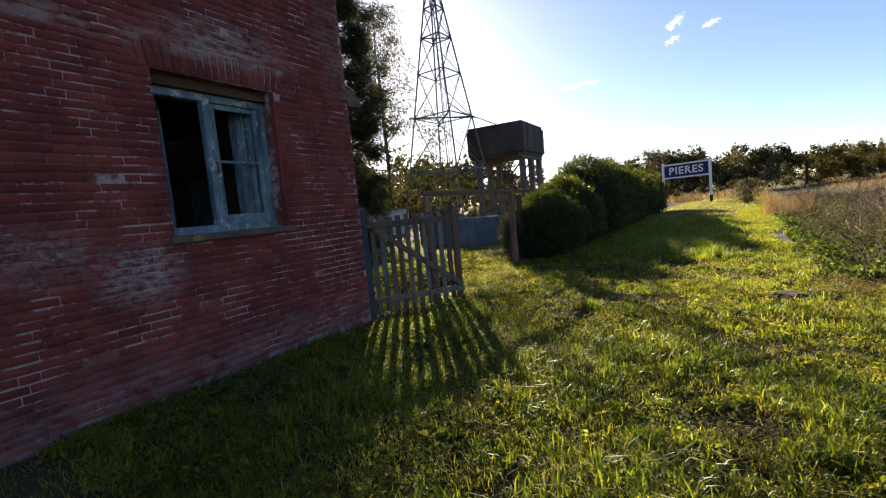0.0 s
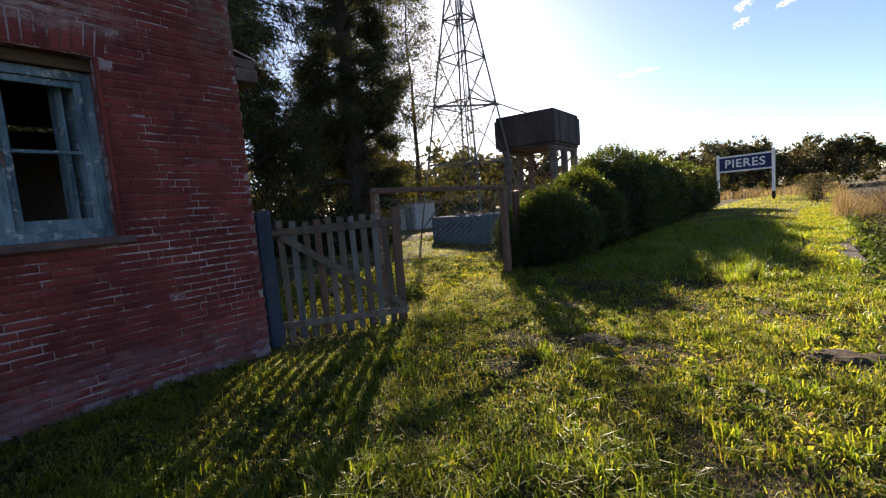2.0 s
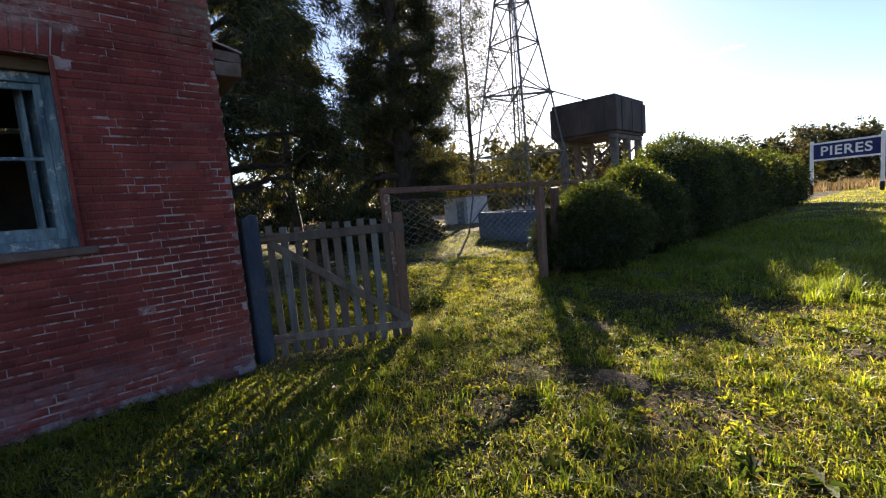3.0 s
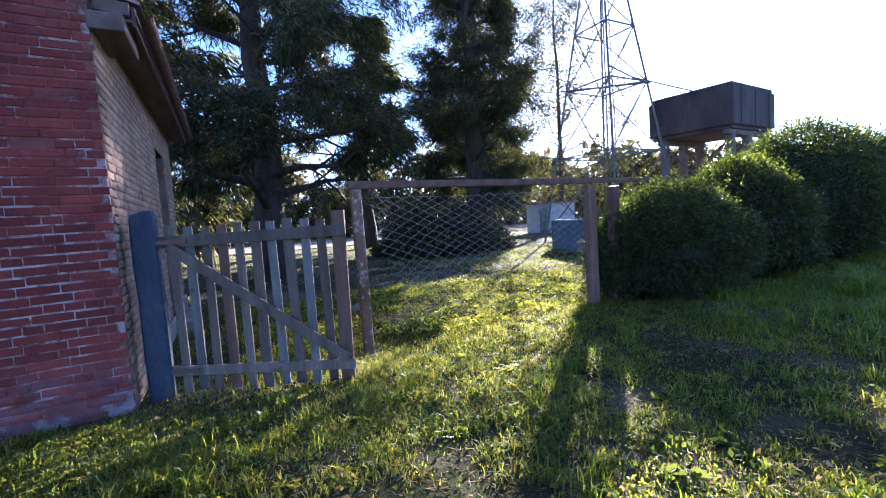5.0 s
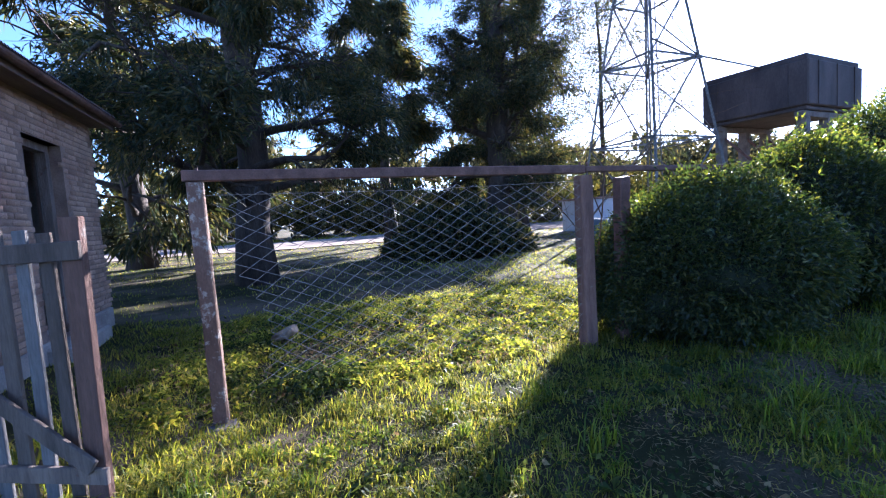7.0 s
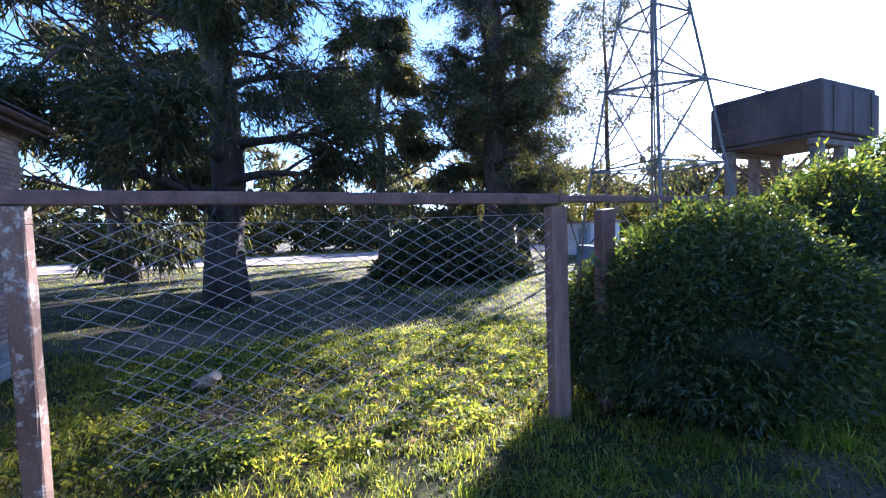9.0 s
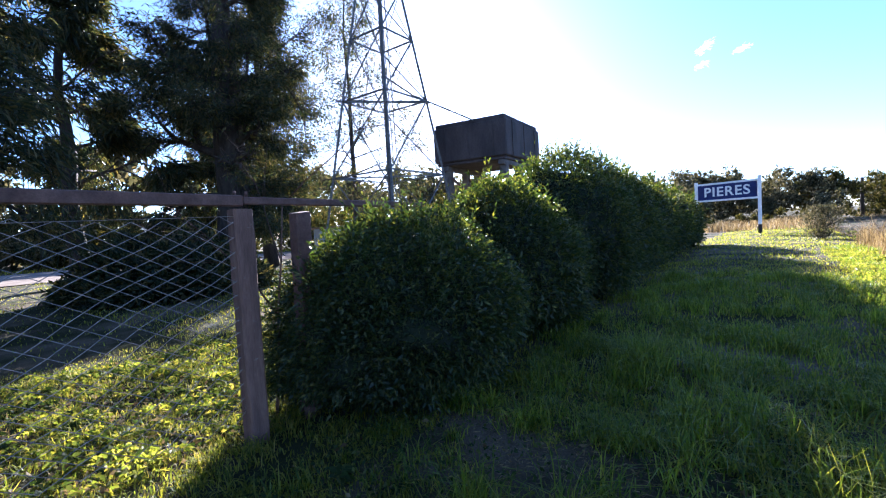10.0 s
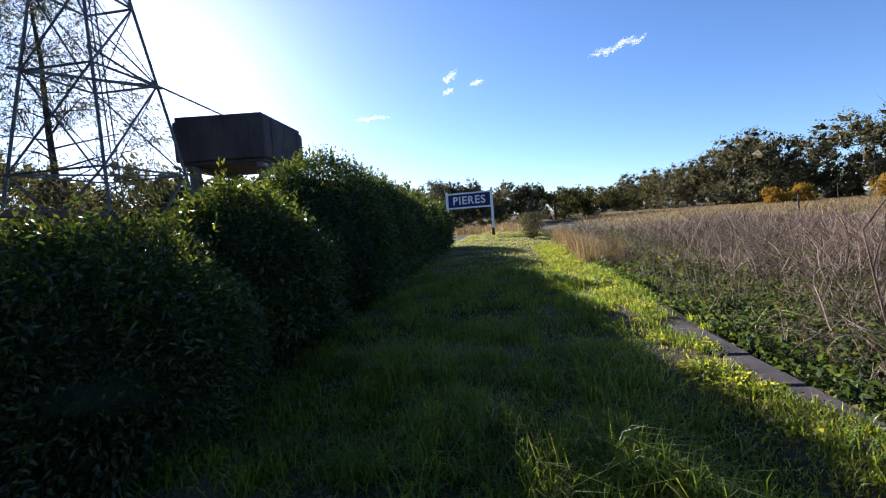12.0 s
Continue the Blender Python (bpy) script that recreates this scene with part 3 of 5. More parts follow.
def hung(bm):
    """Swings a piece of the door about its hinge into the room."""
    bmesh.ops.rotate(bm, cent=(DOOR_X1 - 0.11, dy, 0), matrix=Matrix.Rotation(radians(24), 3, "Z"), verts=bm.verts)
    return bm


for x0, w in ((DOOR_X1 - 0.16, 0.1), (DOOR_X1 - 0.11 - dw + 0.05, 0.1)):
    part("stile", hung(boxes(((x0, dy, (dz0 + dz1) / 2), (w, 0.04, dz1 - dz0)))), M_GREYWOOD, door_1)
px = DOOR_X1 - 0.11 - dw / 2
for z, h in ((dz1 - 0.06, 0.12), (1.16, 0.12), (dz0 + 0.06, 0.12)):
    part("rail", hung(boxes(((px, dy, z), (dw - 0.2, 0.038, h)))), M_GREYWOOD, door_1)
for k in range(4):
    part("board", hung(boxes(((px - (k - 1.5) * 0.135, dy - 0.004, 1.8), (0.13, 0.02, 1.18)), bevel=0.003)), M_BLUEWOOD, door_1, "flaking pale blue board")
for z in (0.42, 0.62, 0.84, 1.04):
    part("slat", hung(boxes(((px, dy, z), (dw - 0.2, 0.02, 0.1)), bevel=0.003)), M_GREYWOOD, door_1)
tagged(part("doorstep", boxes(((dx, SY + 0.1, -0.02), (1.3, 0.36, 0.24)), bevel=0.03), M_PLASTER), "crumbling grey cement step under the doorway", "step", kind="structure")
tagged(part("plinth", boxes((((FX + DOOR_X1) / 2 - 0.5, SY + 0.012, -0.05), (FX - DOOR_X1 - 1.0, 0.05, 0.42)), (((DOOR_X0 + END_X) / 2 - 0.1, SY + 0.014, -0.02), (DOOR_X0 - END_X - 0.26, 0.06, 0.5)), bevel=0.02), M_PLASTER),
       "broken cement plinth along the side wall", "plinth", kind="structure")
part("lintel", boxes(((dx, SY - 0.12, DOOR_Z1 + 0.05), (1.3, 0.2, 0.1))), M_FASCIA, door_1, "weathered timber lintel")

# ------------------------------------------------------------ gate and fence
def post(name, x, y, z0, z1, w, d, material, label, category="post", lean=(0, 0), ragged=0.03, seed=1):
    """A squared timber with worn edges, a split top and a slight lean."""
    r = random.Random(seed)
    bm = bmesh.new()
    rows, n = [], 9
    for k in range(n):
        z, f = z0 + (z1 - z0) * k / (n - 1), k / (n - 1)
        ox, oy = x + lean[0] * f, y + lean[1] * f
        ring = []
        for sx, sy in ((-1, -0.8), (-0.8, -1), (0.8, -1), (1, -0.8), (1, 0.8), (0.8, 1), (-0.8, 1), (-1, 0.8)):
            top = r.uniform(-ragged, ragged) if k == n - 1 else 0
            ring.append(bm.verts.new((ox + sx * w / 2 + r.uniform(-1, 1) * w * 0.025, oy + sy * d / 2 + r.uniform(-1, 1) * d * 0.025, z + top)))
        rows.append(ring)
    for a, b in zip(rows, rows[1:]):
        for k in range(8):
            bm.faces.new((a[k], a[(k + 1) % 8], b[(k + 1) % 8], b[k]))
    peak = bm.verts.new((x + lean[0], y + lean[1] + d * 0.1, z1 + ragged))
    for k in range(8):
        bm.faces.new((rows[-1][k], rows[-1][(k + 1) % 8], peak))
    return tagged(part(name, bm, material), label, category)


post("gate_post", -4.02, 5.97, -0.35, 1.53, 0.16, 0.19, M_POSTBLUE, "blue-painted split timber gate post against the brick wall", "post", (0.0, -0.01), 0.05, 4)

H0, H1 = Vector((-4.0, 6.10, 0)), Vector((-3.31, 7.53, 0))
gd = (H1 - H0).normalized()
gn = Vector((gd.y, -gd.x, 0))           # towards the platform
gate = root("gate", (*H0.xy, 0.0), "weathered grey wooden picket gate standing half open", "gate")
pick = random.Random(8)
for k in range(11):
    f = k / 10
    c = H0.lerp(H1, 0.045 + 0.91 * f)
    last = k == 10
    z0, z1 = -0.06 + pick.uniform(-0.02, 0.02), 1.42 + pick.uniform(-0.03, 0.02)
    z1 += 0.04 if last else 0.0
    face = Matrix((gd, -gn, (0, 0, 1))).transposed() @ Matrix.Rotation(pick.uniform(-0.015, 0.015), 3, "Y") @ Matrix.Rotation(pick.uniform(-0.06, 0.06), 3, "Z")
    part("picket", box(bmesh.new(), (c.x, c.y, (z0 + z1) / 2), (0.115 if last else pick.uniform(0.072, 0.09), 0.045 if last else 0.022, z1 - z0), face, 0.004), pick.choice((M_GREYWOOD, M_GREYWOOD, M_REDWOOD, M_BLUEGREY)), gate)
off = gn * 0.03
for z0, z1, h in ((1.29, 1.30, 0.10), (0.15, 0.10, 0.09)):
    bm = bmesh.new()
    bar(bm, H0 + off + Vector((0, 0, z0)) - gd * 0.04, H1 + off + Vector((0, 0, z1)), 0.03, h, 0.005)
    part("rail", bm, M_GREYWOOD, gate)
part("brace", bar(bmesh.new(), H0 + off * 2 + Vector((0, 0, 1.25)) + gd * 0.06, H1 + off * 2 + Vector((0, 0, 0.16)) - gd * 0.05, 0.026, 0.09, 0.005), M_GREYWOOD, gate)
for z in (1.29, 0.15):
    part("hinge", bar(bmesh.new(), H0 + off * 2.2 + Vector((0, 0, z)) - gd * 0.14, H0 + off * 2.2 + Vector((0, 0, z)) + gd * 0.22, 0.008, 0.035), M_RUST, gate)

NX, PL_Y, PR_Y = -4.26, 7.93, 11.45
post("fence_post", NX, PL_Y, -0.4, 1.72, 0.10, 0.11, M_BROWNPOST, "flaking brown fence post with pale worn paint", "post", (0.0, -0.02), 0.006, 5)
post("fence_post", NX, PR_Y, -0.4, 1.68, 0.14, 0.15, M_REDWOOD, "thick brown timber post beside the leafy shrub", "post", (0, 0), 0.006, 6)
post("fence_post", NX - 0.05, 11.97, -0.4, 1.66, 0.13, 0.14, M_RUST, "rusty stake half hidden in the leafy shrub", "post", (0.02, 0.02), 0.01, 9)
tagged(part("concrete_footing", boxes(((NX + 0.07, PL_Y, -0.18), (0.2, 0.24, 0.1)), bevel=0.02), M_PIER), "broken pale concrete footing at the post", "footing")
fence_rail = root("fence_rail", (NX, PL_Y, 1.72), "long rusty brown top rail across the fence posts", "rail")
part("rail_length", bar(bmesh.new(), (NX, PL_Y - 0.1, 1.77), (NX - 0.006, PR_Y + 0.02, 1.75), 0.07, 0.085, 0.008), M_RUST, fence_rail)
part("rail_length", bar(bmesh.new(), (NX - 0.006, PR_Y + 0.026, 1.752), (NX - 0.02, 13.6, 1.74), 0.06, 0.06, 0.008), M_RUST, fence_rail, "thinner rusty far length")
for yb in (PL_Y, PR_Y - 0.03, PR_Y + 0.06):
    part("bolt", tube(bmesh.new(), [(NX, yb, 1.78), (NX, yb, 1.825)], [0.014, 0.012], 6), M_RUST, fence_rail)


def chain_link(y0, y1, z0, z1, pitch, stretch=1.8):
    """Two families of crimped diagonal wires, sagging at the lower edge."""
    bm = bmesh.new()
    w, h = (y1 - y0) / stretch, z1 - z0
    nlines = int((w + h) / pitch)
    for fam in (1, -1):
        for k in range(nlines + 1):
            s = k * pitch
            a0, a1 = max(0, s - h), min(w, s)
            if a1 - a0 < 0.03:
                continue
            pts, steps = [], max(2, int((a1 - a0) / (pitch / 2)))
            for j in range(steps + 1):
                a = a0 + (a1 - a0) * j / steps
                u, v = (a, s - a) if fam == 1 else (a, h - (s - a))
                sag = 0.05 * math.sin(3 * u) * (1 - v / h) + 0.02 * math.sin(7 * u + 5 * v)
                left = 0.13 * (1 - u / w) ** 6 * math.sin(4 * v)
                pts.append((NX + 0.045 + 0.007 * fam * (-1) ** j + 0.05 * math.sin(2.1 * u + 1.5 * v) * (1 - v / h), y0 + u * stretch + left, z0 + v + sag))
            for p, q in zip(pts, pts[1:]):
                p, q = Vector(p), Vector(q)
                d = (q - p).normalized()
                n1 = Vector((1, 0, 0)) * 0.0016
                n2 = d.cross(Vector((1, 0, 0))) * 0.0016
                ring = [(n1, n2), (-n1, n2), (Vector(), -n2 * 1.6)]
                va = [bm.verts.new(p + r[0] + (r[1] if r[1] is not None else 0)) for r in ring]
                vb = [bm.verts.new(q + r[0] + r[1]) for r in ring]
                for m in range(3):
                    bm.faces.new((va[m], va[(m + 1) % 3], vb[(m + 1) % 3], vb[m]))
    return bm


wire_fence = root("wire_fence", (NX, (PL_Y + PR_Y) / 2, 0.1), "sagging rusty chain-link fence panel between posts", "fence")
part("wire_mesh", chain_link(PL_Y + 0.28, PR_Y - 0.08, 0.12, 1.62, 0.1), M_WIRE, wire_fence)
part("straining_wire", tube(bmesh.new(), [(NX + 0.05, PL_Y + 0.03, 1.62), (NX + 0.05, 9.6, 1.60), (NX + 0.05, PR_Y, 1.63)], [0.003] * 3, 4), M_WIRE, wire_fence)
bm = bmesh.new()
for zz, yy0 in ((1.62, 0.3), (1.5, 0.1)):
    tube(bm, [(NX + 0.05, PL_Y + 0.32, zz - 0.1), (NX + 0.06, PL_Y + 0.22, zz), (NX + 0.04, PL_Y + 0.05 + yy0 * 0.3, zz + 0.06)], [0.003] * 3, 4)
part("loose_wire", bm, M_WIRE, wire_fence)
tagged(part("log_chunk", tube(bmesh.new(), [(-6.62, 8.3, -0.14), (-6.5, 8.42, -0.06), (-6.38, 8.55, 0.04)], [0.075, 0.08, 0.06], 8), M_CHUNK), "split wood chunk lying in the grass", "log")

# ------------------------------------------------------------ windmill tower
TC = Vector((-13.68, 22.5, 0))
tower = root("windmill_tower", (TC.x, TC.y, -0.15), "tall rusty lattice steel windmill tower with cross bracing", "tower")
TDIRS = [Vector((0.689, 0.725, 0)), Vector((-0.725, 0.689, 0)), Vector((-0.689, -0.725, 0)), Vector((0.725, -0.689, 0))]


def tower_at(k, z):
    return TC + TDIRS[k % 4] * max(0.16, 2.96 - 0.187 * z) + Vector((0, 0, z))


for k in range(4):
    bm = bmesh.new()
    a, b = tower_at(k, -0.3), tower_at(k, 15.0)
    bar(bm, a, b, 0.09, 0.014)
    bar(bm, a, b, 0.014, 0.09)
    part("leg", bm, M_TOWER, tower)
LEVELS = (0.2, 3.7, 6.75, 9.2, 11.2, 12.8, 14.2, 15.0)
for j, z in enumerate(LEVELS):
    for k in range(4):
        part("girt", bar(bmesh.new(), tower_at(k, z), tower_at(k + 1, z), 0.05, 0.06), M_TOWER, tower) if j else None
        if j + 1 < len(LEVELS):
            z2 = LEVELS[j + 1]
            part("brace", bar(bmesh.new(), tower_at(k, z), tower_at(k + 1, z2), 0.045, 0.045), M_TOWER, tower)
            part("brace", bar(bmesh.new(), tower_at(k + 1, z), tower_at(k, z2), 0.03, 0.012), M_TOWER, tower)
    if j in (1, 2, 4):
        part("cross_beam", bar(bmesh.new(), tower_at(0, z), tower_at(2, z), 0.05, 0.06), M_TOWER, tower)
        part("cross_beam", bar(bmesh.new(), tower_at(1, z), tower_at(3, z), 0.05, 0.05), M_TOWER, tower)
part("pump_rod", tube(bmesh.new(), [TC + Vector((0, 0, -0.2)), TC + Vector((0, 0, 15))], [0.035, 0.03], 6), M_TOWER, tower)
part("ladder", bar(bar(bmesh.new(), TC + Vector((0.12, 0.5, 0)), TC + Vector((0.1, 0.1, 15)), 0.03), TC + Vector((-0.2, 0.6, 0)), TC + Vector((-0.1, 0.12, 15)), 0.03), M_TOWER, tower)
part("platform_arm", bar(bmesh.new(), tower_at(2, 6.75) + Vector((-0.3, -0.1, 0.1)), tower_at(0, 6.75) + Vector((0.2, 0, -0.1)), 0.09, 0.07), M_TOWER, tower)
tagged(part("feed_pipe", tube(bmesh.new(), [tower_at(3, 7.2), tower_at(0, 7.0) - TDIRS[0] * 0.5, (-13.2, 28.6, 6.8)], [0.035] * 3, 6), M_TOWER), "thin steel feed pipe from tower to tank", "pipe")

# ------------------------------------------------------------ water tank on piers
TK0 = Vector((-11.45, 28.35, 0))
ux, uy = Vector((-0.985, -0.17, 0)), Vector((-0.09, 0.996, 0))
LX, LY, TZ0, TZ1 = 4.05, 4.5, 4.75, 6.88
tank = root("water_tank", (*(TK0 + ux * LX / 2 + uy * LY / 2).xy, -0.15), "black rectangular water tank on concrete piers", "water tank")
tturn = Matrix((ux * -1, uy, (0, 0, 1))).transposed()
tmid = TK0 + ux * LX / 2 + uy * LY / 2


def tank_box(z0, z1, inset, bevel):
    return box(bmesh.new(), tmid + Vector((0, 0, (z0 + z1) / 2)), (LX - 2 * inset, LY - 2 * inset, z1 - z0), tturn, bevel)


part("tank_body", tank_box(TZ0 + 0.12, TZ1 - 0.22, 0.0, 0.05), M_TANK, tank)
part("tank_rim", tank_box(TZ1 - 0.22, TZ1, 0.09, 0.03), M_TANK, tank)
part("tank_bottom", tank_box(TZ0 - 0.05, TZ0 + 0.12, 0.12, 0.03), M_TANK, tank)
for k in range(3):
    for s, l in ((ux, LX), (uy, LY)):
        other = uy if s is ux else ux
        p = TK0 + s * (l * (k + 0.5) / 3) - other * 0.006
        part("seam", bar(bmesh.new(), p + Vector((0, 0, TZ0 + 0.15)), p + Vector((0, 0, TZ1 - 0.25)), 0.05, 0.03), M_TANK, tank)
for f in (0.09, 0.86):
    for g in (0.1, 0.5, 0.9):
        p = TK0 + ux * (LX * f) + uy * (LY * g)
        part("pier", box(bmesh.new(), (p.x, p.y, 2.1), (0.36, 0.36, 4.9), tturn, 0.03), M_PIER, tank)
for f in (0.09, 0.86):
    a, b = TK0 + ux * (LX * f) + uy * 0.1, TK0 + ux * (LX * f) + uy * (LY - 0.1)
    part("beam", bar(bmesh.new(), a + Vector((0, 0, 4.57)), b + Vector((0, 0, 4.57)), 0.34, 0.24, 0.02), M_PIER, tank)
for g in (0.1, 0.5, 0.9):
    a, b = TK0 + ux * (LX * 0.09) + uy * (LY * g), TK0 + ux * (LX * 0.86) + uy * (LY * g)
    part("brace", bar(bmesh.new(), a + Vector((0, 0, 1.0)), b + Vector((0, 0, 4.3)), 0.1), M_RUST, tank)
    part("brace", bar(bmesh.new(), b + Vector((0, 0, 1.0)), a + Vector((0, 0, 4.3)), 0.1), M_RUST, tank)

# trough
trough = root("water_trough", (-10.6, 17.6, -0.15), "long blue-grey concrete cattle trough on the grass", "trough")
ta, tb = Vector((-12.7, 18.2, 0)), Vector((-8.7, 16.9, 0))
td = (tb - ta).normalized()
tn = Vector((-td.y, td.x, 0))
for c0, c1, nm in ((ta, tb, "front_wall"), (ta + tn * 1.3, tb + tn * 1.3, "back_wall"), (ta, ta + tn * 1.3, "end_wall"), (tb, tb + tn * 1.3, "end_wall")):
    e = (c1 - c0).normalized() * 0.06
    part(nm, bar(bmesh.new(), c0 - e + Vector((0, 0, 0.4)), c1 + e + Vector((0, 0, 0.4)), 0.12, 1.15, 0.012), M_TROUGH, trough)
shed = root("shed", (-23.5, 27.5, -0.15), "small pale blue shed beyond the trough", "shed")
part("wall", boxes(((-23.5, 27.5, 0.8), (2.6, 2.2, 2.1)), bevel=0.02), M_HOUSE, shed)
part("roof", boxes(((-23.5, 27.5, 1.9), (3.0, 2.6, 0.12)), bevel=0.02), M_ROOF, shed)
part("door", boxes(((-22.9, 26.38, 0.7), (0.8, 0.05, 1.7)), bevel=0.01), M_BLUEWOOD, shed)

# ------------------------------------------------------------ station sign
SL, SR = Vector((-6.0, 46.6, 0)), Vector((-2.2, 45.7, 0))
sd = (SR - SL).normalized()
sn = Vector((sd.y, -sd.x, 0))
sign = root("station_sign", (*((SL + SR) / 2).xy, -0.1), "white-framed dark blue station name board on two posts", "sign")
for p, top in ((SL, 3.75), (SR, 3.85)):
    leg = part("post", bar(bmesh.new(), p + Vector((0, 0, 0.55)), p + Vector((0, 0, top)), 0.2, 0.2, 0.015), M_WHITE, sign)
    part("base", bar(bmesh.new(), p + Vector((0, 0, -0.4)), p + Vector((0, 0, 0.55)), 0.22, 0.22, 0.01), M_BLACK, leg, "black-painted foot of the post")
for z in (2.36, 3.55):
    part("rail", bar(bmesh.new(), SL + Vector((0, 0, z)), SR + Vector((0, 0, z)), 0.12, 0.13, 0.01), M_WHITE, sign)
board = part("board", bar(bmesh.new(), SL + sd * 0.12 + Vector((0, 0, 2.955)), SR - sd * 0.12 + Vector((0, 0, 2.955)), 0.05, 1.06), M_SIGNBLUE, sign)
curve = bpy.data.curves.new("lettering", "FONT")
curve.body, curve.align_x, curve.align_y, curve.size, curve.extrude, curve.offset = "PIERES", "CENTER", "CENTER", 0.92, 0.012, 0.018
curve.space_character = 1.12
tmp = new("lettering_source", curve)
bpy.context.view_layer.update()
letters = bpy.data.meshes.new_from_object(tmp)
bpy.data.objects.remove(tmp)
turn = Matrix((sd, Vector((0, 0, 1)), sn)).transposed().to_4x4()
letters.transform(Matrix.Translation((SL + SR) / 2 + Vector((0, 0, 2.94)) + sn * 0.035) @ turn)
letters.materials.clear()
part("lettering", letters, M_WHITE, board, "white capital letters")

# ------------------------------------------------------------ shrubs of the hedge
def lumpy(n, seed):
    r = np.random.default_rng(seed)
    d = unit(r.normal(size=(n, 3)))
    lobes = unit(r.normal(size=(14, 3)))
    k = np.clip(d @ lobes.T, 0, 1) ** 6
    return d, 0.8 + 0.27 * k.max(1) + 0.05 * r.normal(size=n)


def shrub(x, y, rx, ry, top, leaves, size, label, seed):
    """A dense leafy shrub from the ground up: a solid core painted near-black as inner shade, a skin of many leaves."""
    z0 = float(ground_z(x, y)) - 0.1
    ob = root("shrub", (x, y, z0), label, "shrub", "shrubs of the hedge")
    h = top - z0
    cz = z0 + h * 0.42
    r = np.random.default_rng(seed)

    def shape(d, rad):
        z = np.where(d[:, 2] > 0, d[:, 2] * h * 0.58, d[:, 2] * h * 0.42)
        flat = np.sqrt(np.maximum(1e-4, d[:, 0] ** 2 + d[:, 1] ** 2))
        lift = np.where(d[:, 2] < 0, 1 / np.maximum(flat, 0.45), 1.0)
        return np.stack([x + d[:, 0] * rx * rad * np.minimum(lift, 1.13), y + d[:, 1] * ry * rad * np.minimum(lift, 1.13), cz + z * rad], 1)

    # solid core behind the leaves, its dark colour standing in for shade
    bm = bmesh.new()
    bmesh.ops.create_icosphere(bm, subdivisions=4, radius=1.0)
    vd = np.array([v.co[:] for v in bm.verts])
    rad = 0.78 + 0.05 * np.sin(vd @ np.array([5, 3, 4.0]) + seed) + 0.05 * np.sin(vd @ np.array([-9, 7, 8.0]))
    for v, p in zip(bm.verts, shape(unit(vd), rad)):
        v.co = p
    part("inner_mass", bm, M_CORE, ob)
    d, rad = lumpy(leaves, seed)
    rad = rad * r.uniform(0.86, 1.03, leaves)
    p = shape(d, rad)
    way = d + 0.9 * r.normal(size=d.shape) + np.array([0, 0, 0.15])
    # young shoots that stand out of the crown
    shoots, each = 130, 16
    sd_ = unit(r.normal(size=(shoots, 3)) + np.array([0, 0, 0.9]))
    reach = np.repeat(r.uniform(0.08, 0.34, shoots) * (0.6 + size * 4), each)[:, None] * r.uniform(0.1, 1, (shoots * each, 1))
    sway = np.repeat(sd_ * np.array([0.6, 0.6, 0.4]) + np.array([0, 0, 0.8]) + 0.25 * r.normal(size=(shoots, 3)), each, 0)
    p = np.concatenate([p, np.repeat(shape(sd_, np.full(shoots, 0.93)), each, 0) + sway * reach])
    way = np.concatenate([way, sway + 0.8 * r.normal(size=sway.shape)])
    m = len(p)
    part("foliage", leaf_mesh("foliage", p, way, r.uniform(0.7, 1.35, m) * size, r.uniform(0.28, 0.42, m) * size, 0.2, 0.15), M_HEDGE, ob)
    return ob


shrub(-4.05, 13.0, 1.12, 1.3, 1.6, 80000, 0.056, "low dense dark green shrub swallowing the fence rail", 11)
shrub(-4.4, 15.5, 1.2, 1.4, 2.1, 42000, 0.075, "rounded dark green shrub with sunlit top leaves", 12)
shrub(-4.5, 14.3, 0.95, 1.1, 1.7, 36000, 0.065, "dark green shrub between two taller ones", 19)
shrub(-4.75, 17.1, 1.15, 1.3, 1.95, 24000, 0.085, "dark green shrub filling the hedge", 18)
shrub(-4.85, 20.4, 1.3, 1.4, 2.3, 16000, 0.1, "dark green shrub filling the hedge", 20)
shrub(-4.95, 23.6, 1.3, 1.4, 2.5, 12000, 0.12, "dark green shrub filling the hedge", 23)
shrub(-4.7, 18.7, 1.45, 1.6, 2.92, 32000, 0.09, "tall dark green shrub, highest of the hedge", 13)
shrub(-5.0, 22.0, 1.4, 1.65, 2.8, 20000, 0.11, "tall dark green shrub with uneven crown", 14)
shrub(-4.95, 25.2, 1.3, 1.7, 2.85, 16000, 0.13, "tall dark green shrub with uneven crown", 15)
shrub(-5.1, 29.0, 1.3, 2.2, 2.6, 12000, 0.15, "dark green shrub further along the hedge", 16)
shrub(-5.3, 33.5, 1.3, 2.4, 2.4, 9000, 0.17, "last dark green shrub of the hedge", 17)

